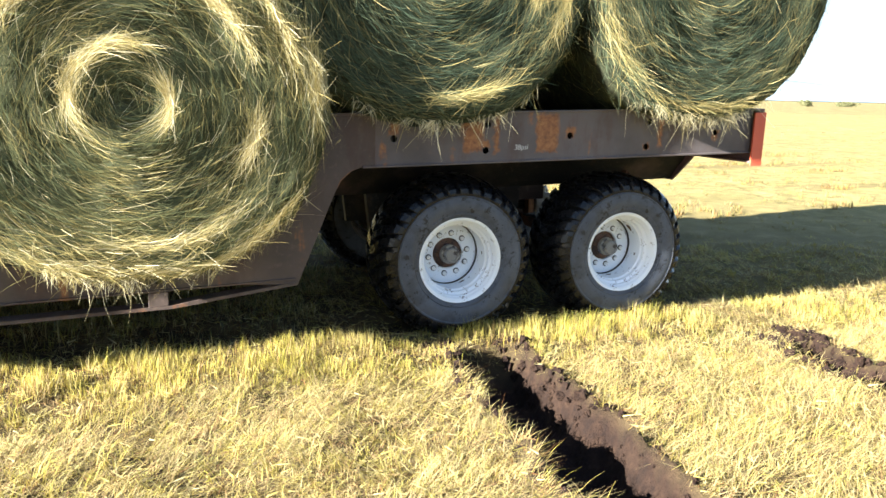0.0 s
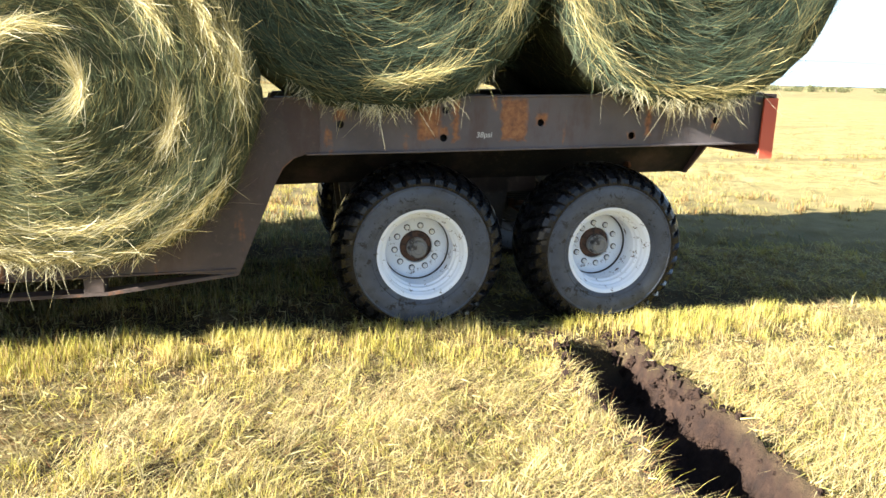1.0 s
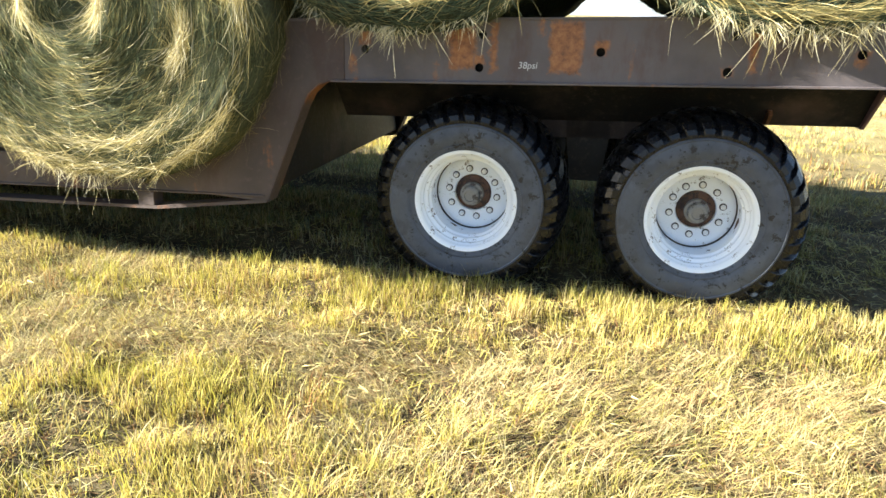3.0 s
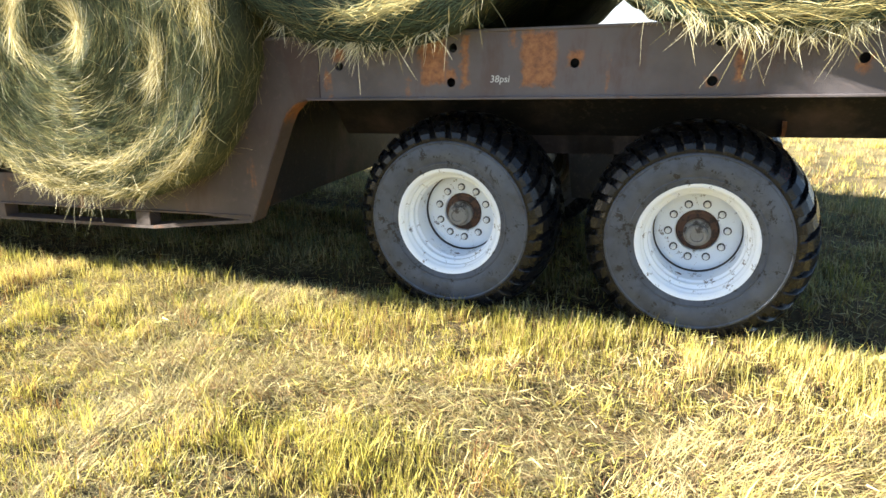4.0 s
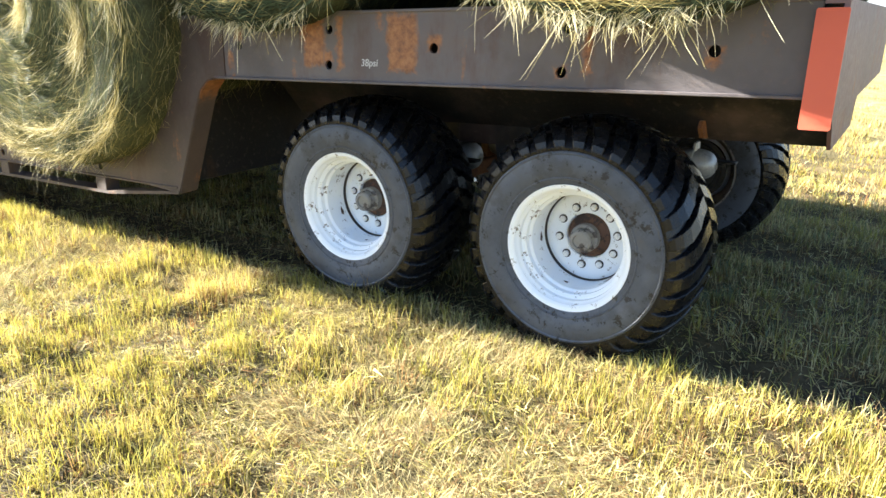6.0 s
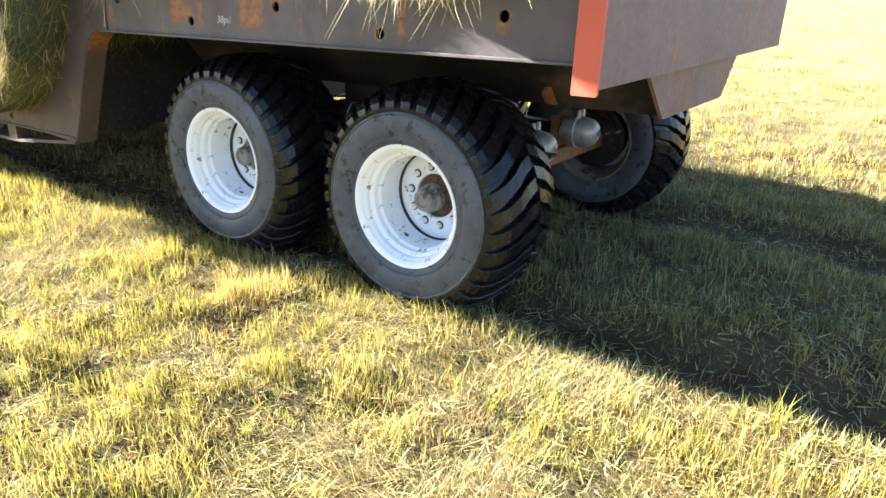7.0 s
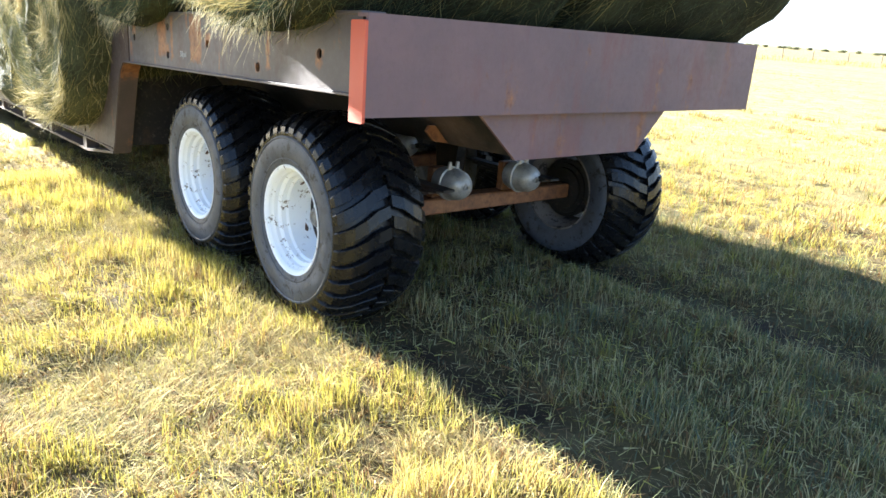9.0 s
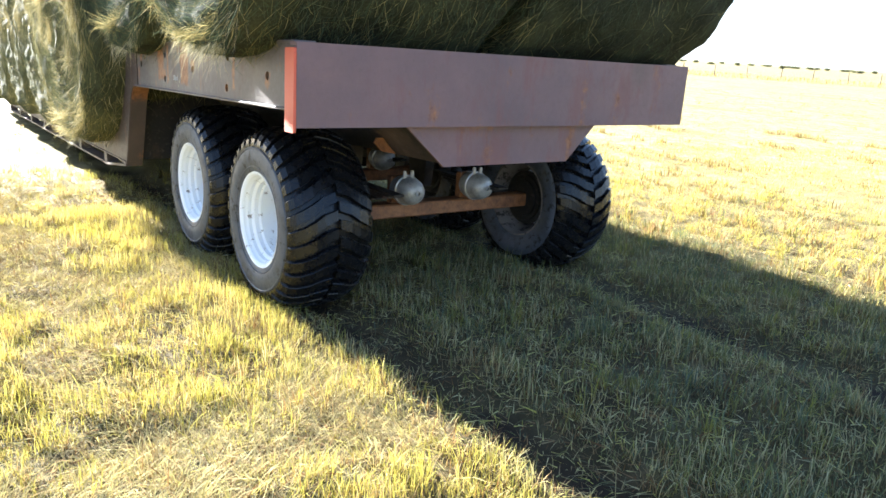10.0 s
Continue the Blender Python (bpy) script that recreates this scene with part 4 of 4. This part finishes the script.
def build_bale(radius, length, seed, green, straws, clumps=(), fringe=240):
    """A round bale lying on its side: axis along y, near face at y = 0, its lowest line at z = 0."""
    rs = np.random.RandomState(seed)
    bale = new("hay_bale")
    tagged(bale, ("greenish" if green else "yellow-green") + " round hay bale on the trailer deck", "hay bale", "hay bales on the trailer")
    steps = 88
    rim = 0.13
    prof = [(r, 0.0) for r in np.linspace(0.0005, radius - rim, 16)]
    prof += [(radius - rim + rim * math.sin(a), rim * (1 - math.cos(a))) for a in np.linspace(0.25, math.pi / 2, 5)]
    prof += [(radius, y) for y in np.linspace(rim + 0.1, length - rim - 0.1, 9)]
    prof += [(r, length - y) for r, y in prof[20::-1]]
    prof = np.array(prof)
    ang = np.arange(steps) / steps * 2 * math.pi

    def skin(r, a, y):
        """Unevenness of the hay, outwards."""
        u = r * np.cos(a)
        v = r * np.sin(a)
        spiral = np.sin(r * 42 + a + 2.0 * lattice(u + 9, v + 9, 0.4, seed))
        return 0.05 * (lattice(u + 5, v + 5 + y, 0.28, seed + 1) - 0.5) + 0.04 * (lattice(u + 5, v + 5 + y, 0.09, seed + 2) - 0.5) + 0.012 * spiral

    def place(r, a, y, lift=0.0):
        """Point on the bale's skin, with its normal."""
        f = np.clip((r - (radius - rim)) / rim, 0, 1)
        near = y < length / 2
        ny = np.where(near, -1.0, 1.0) * np.sqrt(np.clip(1 - f * f, 0, 1))
        nr = f
        out = skin(r, a, y) + lift
        # the core stands a little hollow
        out = out - 0.02 * np.exp(-((r / 0.14) ** 2)) * (1 - f) + 0.03 * np.exp(-(((r - 0.23) / 0.07) ** 2))
        rr = r + nr * out
        yy = y + ny * out
        sag = 1 - 0.06 * np.clip(-np.sin(a), 0, 1) ** 6
        p = np.stack([rr * np.cos(a), yy, radius * 0.94 + rr * np.sin(a) * sag], 1)
        p[:, 1] -= 0.075 * p[:, 2] * np.clip(1 - y / length, 0, 1)
        n = np.stack([nr * np.cos(a), ny, nr * np.sin(a)], 1)
        return p, n

    rr, aa = np.meshgrid(prof[:, 0], ang, indexing="ij")
    yy = np.repeat(prof[:, 1], steps).reshape(rr.shape)
    verts, _ = place(rr.ravel(), aa.ravel(), yy.ravel())
    rings = len(prof)
    i, j = np.meshgrid(np.arange(rings - 1), np.arange(steps), indexing="ij")
    i, j = i.ravel(), j.ravel()
    k = (j + 1) % steps
    faces = np.stack([i * steps + j, i * steps + k, (i + 1) * steps + k, (i + 1) * steps + j], 1)
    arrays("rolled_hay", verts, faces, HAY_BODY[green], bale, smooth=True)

    # straws on the two faces and round the side
    def strew(r, a, y, count, spread, out, lens, tints, name):
        p, n = place(r, a, y, rs.uniform(0.0, 0.012, count))
        t = np.stack([-np.sin(a), np.zeros(count), np.cos(a)], 1)
        across = np.cross(n, t)
        w = rs.normal(0, spread, count) * np.where(rs.rand(count) < 0.14, 3.5, 1.0)
        flip = np.where(rs.rand(count) < 0.5, -1.0, 1.0)
        lift = np.abs(rs.normal(0, out, count)) * np.where(rs.rand(count) < 0.15, 4.0, 1.0)
        d = (t * np.cos(w)[:, None] + across * np.sin(w)[:, None]) * flip[:, None] + n * lift[:, None]
        d /= np.linalg.norm(d, axis=1, keepdims=True)
        ln = rs.uniform(*lens, count)
        inward = np.stack([-np.cos(a), np.zeros(count), -np.sin(a)], 1)
        curl = inward * (0.5 * ln / np.maximum(r, 0.12))[:, None] + rs.normal(0, 0.2, (count, 3))
        return ribbons(p, d, n, ln, rs.uniform(0.0009, 0.0021, count), curl, tints)

    sets = []
    face = int(straws * 0.5)
    for y0, share in ((0.0, 1.0), (length, 0.25)):
        m = int(face * share)
        r = radius * np.sqrt(rs.rand(m)) * 0.985 + 0.005
        a = rs.rand(m) * 2 * math.pi
        f = np.clip((r - (radius - rim)) / rim, 0, 1)
        y = rim * (1 - np.sqrt(1 - f * f))
        y = y if y0 == 0 else length - y
        band = 0.5 * lattice(r * 9 + 7, a * 0.9 + 7, 0.6, seed + 5) + 0.5 * lattice(r * np.cos(a) + 7, r * np.sin(a) + 7, 0.16, seed + 6)
        tint = np.clip(rs.normal(0.26, 0.15, m) + 0.55 * (band - 0.5) + 0.16 * (r / radius - 0.5), 0, 1)
        tint = np.where(rs.rand(m) < 0.08 + 0.35 * np.clip(band - 0.5, 0, 1), rs.uniform(0.6, 1.0, m), tint)
        sets.append(strew(r, a, y, m, 0.22, 0.08, (0.05, 0.20), tint, "face"))
    m = int(straws * 0.36)
    a = rs.rand(m) * 2 * math.pi
    y = rs.uniform(0.12, length - 0.12, m)
    tint = np.where(rs.rand(m) < 0.15, rs.uniform(0.6, 1.0, m), np.clip(rs.normal(0.36, 0.16, m), 0, 1))
    sets.append(strew(np.full(m, radius), a, y, m, 0.4, 0.10, (0.06, 0.22), tint, "side"))
    # proud wisps: angle, radius, half length in radians, half width
    for ca, cr, ha, hw in clumps:
        m = 420
        a = ca + rs.normal(0, ha * 0.5, m)
        r = np.clip(cr + rs.normal(0, hw * 0.5, m), 0.03, radius)
        tint = np.clip(rs.normal(0.74, 0.18, m), 0, 1)
        f = np.clip((r - (radius - rim)) / rim, 0, 1)
        v, fc, tt = strew(r, a, rim * (1 - np.sqrt(1 - f * f)), m, 0.22, 0.25, (0.06, 0.18), tint, "wisp")
        v[:, 1] -= 0.02 + 0.02 * np.repeat(rs.rand(m), 8)
        sets.append((v, fc, tt))
    off = 0
    vs, fs, ts = [], [], []
    for v, f, t in sets:
        vs.append(v), fs.append(f + off), ts.append(t)
        off += len(v)
    arrays("loose_straw", np.concatenate(vs), np.concatenate(fs), HAY[green], bale, tint={"tint": np.concatenate(ts)})["kind"] = "stuff"
    # straws that hang from the lower edges
    if fringe:
        m = fringe
        tufts = -math.pi / 2 + rs.normal(0, 0.38, 11)
        a = np.where(rs.rand(m) < 0.6, tufts[rs.randint(0, 11, m)] + rs.normal(0, 0.03, m), -math.pi / 2 + rs.normal(0, 0.40, m))
        r = np.full(m, radius - 0.04)
        p, n = place(r, a, rs.uniform(0.0, 0.10, m))
        way = np.sin(a * 37.0) * 0.5
        d = np.stack([way + rs.normal(0, 0.55, m), rs.uniform(-0.6, 0.05, m), -rs.uniform(0.25, 1.0, m)], 1)
        d /= np.linalg.norm(d, axis=1, keepdims=True)
        ln = rs.uniform(0.035, 0.11, m) * np.where(rs.rand(m) < 0.10, 1.9, 1)
        v, f, t = ribbons(p, d, np.tile([0.0, -1.0, 0.0], (m, 1)), ln, rs.uniform(0.0009, 0.0019, m), np.stack([rs.normal(0, 0.25, m), np.zeros(m), -rs.uniform(0, 0.5, m)], 1), np.clip(rs.normal(0.9, 0.16, m), 0, 1))
        arrays("hanging_straw", v, f, HAY[0], bale, "pale straws hanging over the deck's edge", tint={"tint": t})["kind"] = "stuff"
    return bale


NEAR_Y, LONG = -0.19, 1.56
bales = []          # bale, its place on the trailer, its turn


def deck_z(x, low):
    return (0.655 if low else 1.475) + SLOPE * x


one = build_bale(1.04, LONG, 41, 0, 44000, [(-0.30, 0.64, 0.17, 0.045), (2.9, 0.27, 0.8, 0.035), (1.9, 0.28, 0.6, 0.025), (0.15, 0.95, 0.30, 0.04), (-1.3, 0.80, 0.5, 0.05), (0.75, 0.66, 0.35, 0.03), (-1.7, 0.94, 0.5, 0.04), (2.35, 0.66, 0.16, 0.05), (-0.9, 0.97, 0.4, 0.03), (0.45, 0.86, 0.25, 0.03), (-0.05, 0.20, 0.35, 0.015)], 190)
bales.append((one, (-3.36, NEAR_Y - 0.10, deck_z(-3.36, True), 2.0)))
two = build_bale(0.97, LONG, 57, 1, 36000, [(-0.25, 0.80, 0.22, 0.05), (-0.1, 0.62, 0.14, 0.06), (-1.35, 0.8, 0.3, 0.03)], 300)
bales.append((two, (-1.66, NEAR_Y - 0.02, deck_z(-1.66, False), 0.0)))
three = build_bale(0.97, LONG, 73, 1, 32000, [(3.7, 0.86, 0.5, 0.05), (3.05, 0.45, 0.12, 0.05), (2.95, 0.62, 0.10, 0.03), (-1.5, 0.88, 0.5, 0.03)], 460)
bales.append((three, (0.24, NEAR_Y - 0.07, deck_z(0.24, False), 0.0)))
four = build_bale(0.97, 1.72, 91, 1, 14000, (), 0)
spare = build_bale(0.94, 1.60, 97, 0, 9000, [(2.6, 0.5, 0.5, 0.05), (0.4, 0.7, 0.4, 0.05)], 60)
hidden = build_bale(0.94, 1.60, 98, 0, 900, (), 0)
bales.append((four, (0.31, 1.42, deck_z(0.31, False), 0.0)))
bales.append((hidden, (-3.40, 1.42, deck_z(-3.40, True), 0.0)))
bales.append((copy_thing(hidden, Matrix.Identity(4)), (-1.53, 1.42, deck_z(-1.53, False), 0.0)))
for i in range(4):
    x = -5.36 - 1.89 * i
    bales.append((spare if i == 0 else copy_thing(spare, Matrix.Identity(4)), (x, NEAR_Y - 0.04, deck_z(x, True), 0.0)))
    bales.append((copy_thing(hidden, Matrix.Identity(4)), (x, 1.42, deck_z(x, True), 0.0)))


# ---- the field and the distance ----
build_ground()
build_clods()
build_grass()


def build_fence():
    fence = tagged(new("field_fence"), "old wire fence with weathered wooden posts", "fence")
    bm = bmesh.new()
    rings = spin(bm, [(0.045, -0.4), (0.047, 0.0), (0.042, 1.1), (0.03, 1.13)], 7, "Y")
    cap(bm, rings[-1])
    for v in bm.verts:
        v.co = Vector((v.co.x, v.co.z, v.co.y))
    proto = part("post", bm, POST_WOOD, fence)
    tops = []
    for i in range(84):
        at = FENCE_AT + FENCE_WAY * (-56 + 3.1 * i + random.uniform(-0.3, 0.3))
        z = float(land(np.array([at.x]), np.array([at.y]))[0])
        post = proto if i == 0 else new("post", proto.data)
        post.parent = fence
        post.matrix_basis = pose(at.x, at.y, z, random.uniform(-4, 4), random.uniform(-4, 4), random.uniform(0, 360))
        tops.append(Vector((at.x, at.y, z)))
    for h in (0.35, 0.7, 1.1):
        bm = bmesh.new()
        prev = None
        for p in tops:
            row = [bm.verts.new(p + Vector((0, 0, h + dz)) + FENCE_WAY.cross(Vector((0, 0, 1))) * dn) for dz, dn in ((0.006, 0), (-0.004, 0.006), (-0.004, -0.006))]
            if prev:
                for k in range(3):
                    bm.faces.new((prev[k - 1], prev[k], row[k], row[k - 1]))
            prev = row
        part("wire", bm, NUT, fence)


build_fence()


def bark_and_leaf():
    n = Nodes("shrub_leaves")
    color = n.ramp(n.noise(1.2, 4), [(0.3, (0.09, 0.10, 0.05)), (0.7, (0.17, 0.17, 0.09))])
    return n.leafy(color, color, 0.3)


LEAF = bark_and_leaf()


def build_shrub(seed, height, spread):
    rs = np.random.RandomState(seed)
    shrub = tagged(new("shrub"), "dark olive shrub far off on the field's edge", "shrub", "far shrubs")
    bm = bmesh.new()
    for k in range(4):
        a = rs.rand() * 6.28
        prev = None
        for s in (0.0, 0.5, 1.0):
            c = Vector((math.cos(a) * spread * 0.35 * s, math.sin(a) * spread * 0.35 * s, height * 0.6 * s - 0.2))
            row = [bm.verts.new(c + Vector((math.cos(q), math.sin(q), 0)) * (0.12 * (1.15 - s))) for q in (0, 2.1, 4.2)]
            if prev:
                for i in range(3):
                    bm.faces.new((prev[i - 1], prev[i], row[i], row[i - 1]))
            prev = row
    part("trunk", bm, WOOD, shrub)
    m = 900
    lobes = rs.normal(0, 1, (7, 3)) * [spread * 0.3, spread * 0.3, height * 0.10] + [0, 0, height * 0.42]
    c = lobes[rs.randint(0, 7, m)] + rs.normal(0, 1, (m, 3)) * [spread * 0.15, spread * 0.15, height * 0.2]
    c[:, 2] = np.maximum(c[:, 2], 0.1)
    u, v = rs.normal(0, 1, (m, 3)), rs.normal(0, 1, (m, 3))
    u /= np.linalg.norm(u, axis=1, keepdims=True)
    v /= np.linalg.norm(v, axis=1, keepdims=True)
    verts = np.stack([c - u * 0.22, c + v * 0.13, c + u * 0.22, c - v * 0.13], 1).reshape(-1, 3)
    arrays("crown", verts, np.arange(m)[:, None] * 4 + np.arange(4)[None], LEAF, shrub)
    return shrub


kinds = [build_shrub(5, 1.8, 4.2), build_shrub(6, 1.4, 3.6), build_shrub(7, 2.2, 3.0)]
SHRUBS = [(-14.5, 205), (-16.5, 208), (-17.6, 204), (-19.2, 210), (-22.0, 207), (-25.5, 215), (-28, 230), (-31, 220), (38, 440), (41, 470), (43.5, 500), (47, 520), (50.5, 480), (36, 490), (33, 510), (53, 530)]
SHRUBS += [(41.6 + 0.95 * i, 420 + 37 * ((i * 7) % 5)) for i in range(18)]
for i, (yaw, far) in enumerate(SHRUBS):
    x, y = -far * math.sin(radians(yaw)), far * math.cos(radians(yaw))
    z = float(land(np.array([x]), np.array([y]))[0])
    m = pose(x, y, z, 0, 0, 47 * i)
    if i < 3:
        kinds[i].matrix_basis = m
    else:
        copy_thing(kinds[i % 3], m)


def build_hills():
    """A low far range, pale with distance: the haze is mixed into its colour."""
    n = Nodes("far_hills")
    mat = n.surface(n.ramp(n.noise(0.002, 4), [(0.3, (0.14, 0.21, 0.28)), (0.7, (0.20, 0.26, 0.32))]), 1.0)
    a = np.radians(np.linspace(-60, 4, 160))
    h = (55 + 50 * lattice(np.degrees(a) + 100, a * 0, 14, 31) + 20 * lattice(np.degrees(a) + 100, a * 0, 4, 32)) * np.clip((4 - np.degrees(a)) / 12, 0, 1)
    verts = []
    for r, f in ((3050, 0.0), (3250, 0.75), (3400, 1.0), (3550, 0.0)):
        verts.append(np.stack([-r * np.sin(a), r * np.cos(a), 30 + h * f], 1))
    m = len(a)
    k = np.concatenate([np.arange(m - 1) + i * m for i in range(3)])
    ob = arrays("backdrop", np.concatenate(verts), np.stack([k, k + 1, k + m + 1, k + m], 1), mat, smooth=True)
    tagged(ob, "pale blue low hills in the haze", "hills", kind="structure")


build_hills()


# ---- what moves ----
def motions():
    rows = [(t, pose(x, y, -0.017, 0, 0, h)) for t, x, y, h in TRAILER]
    walk(trailer, rows)
    for bale, (x, y, z, turn) in bales:
        walk(bale, [(t, m @ pose(x, y, z, 0, 0, turn)) for t, m in rows])
    ts = np.array([r[0] for r in TRAILER])
    xy = np.array([r[1:3] for r in TRAILER])
    gone = np.r_[0, np.cumsum(np.linalg.norm(np.diff(xy, axis=0), axis=1))]
    for wheel, (x, y, far, first) in zip(wheels, WHEEL_AT):
        steps = []
        for t in np.arange(0, 10.01, 0.25):
            turn = first - math.degrees(float(np.interp(t, ts, gone)) / 0.555)
            steps.append((float(t), pose(x, y, HUB_Z, 0, turn, 0) @ pose(0, 0, 0, 0, 0, 180 if far else 0)))
        walk(wheel, steps)


motions()
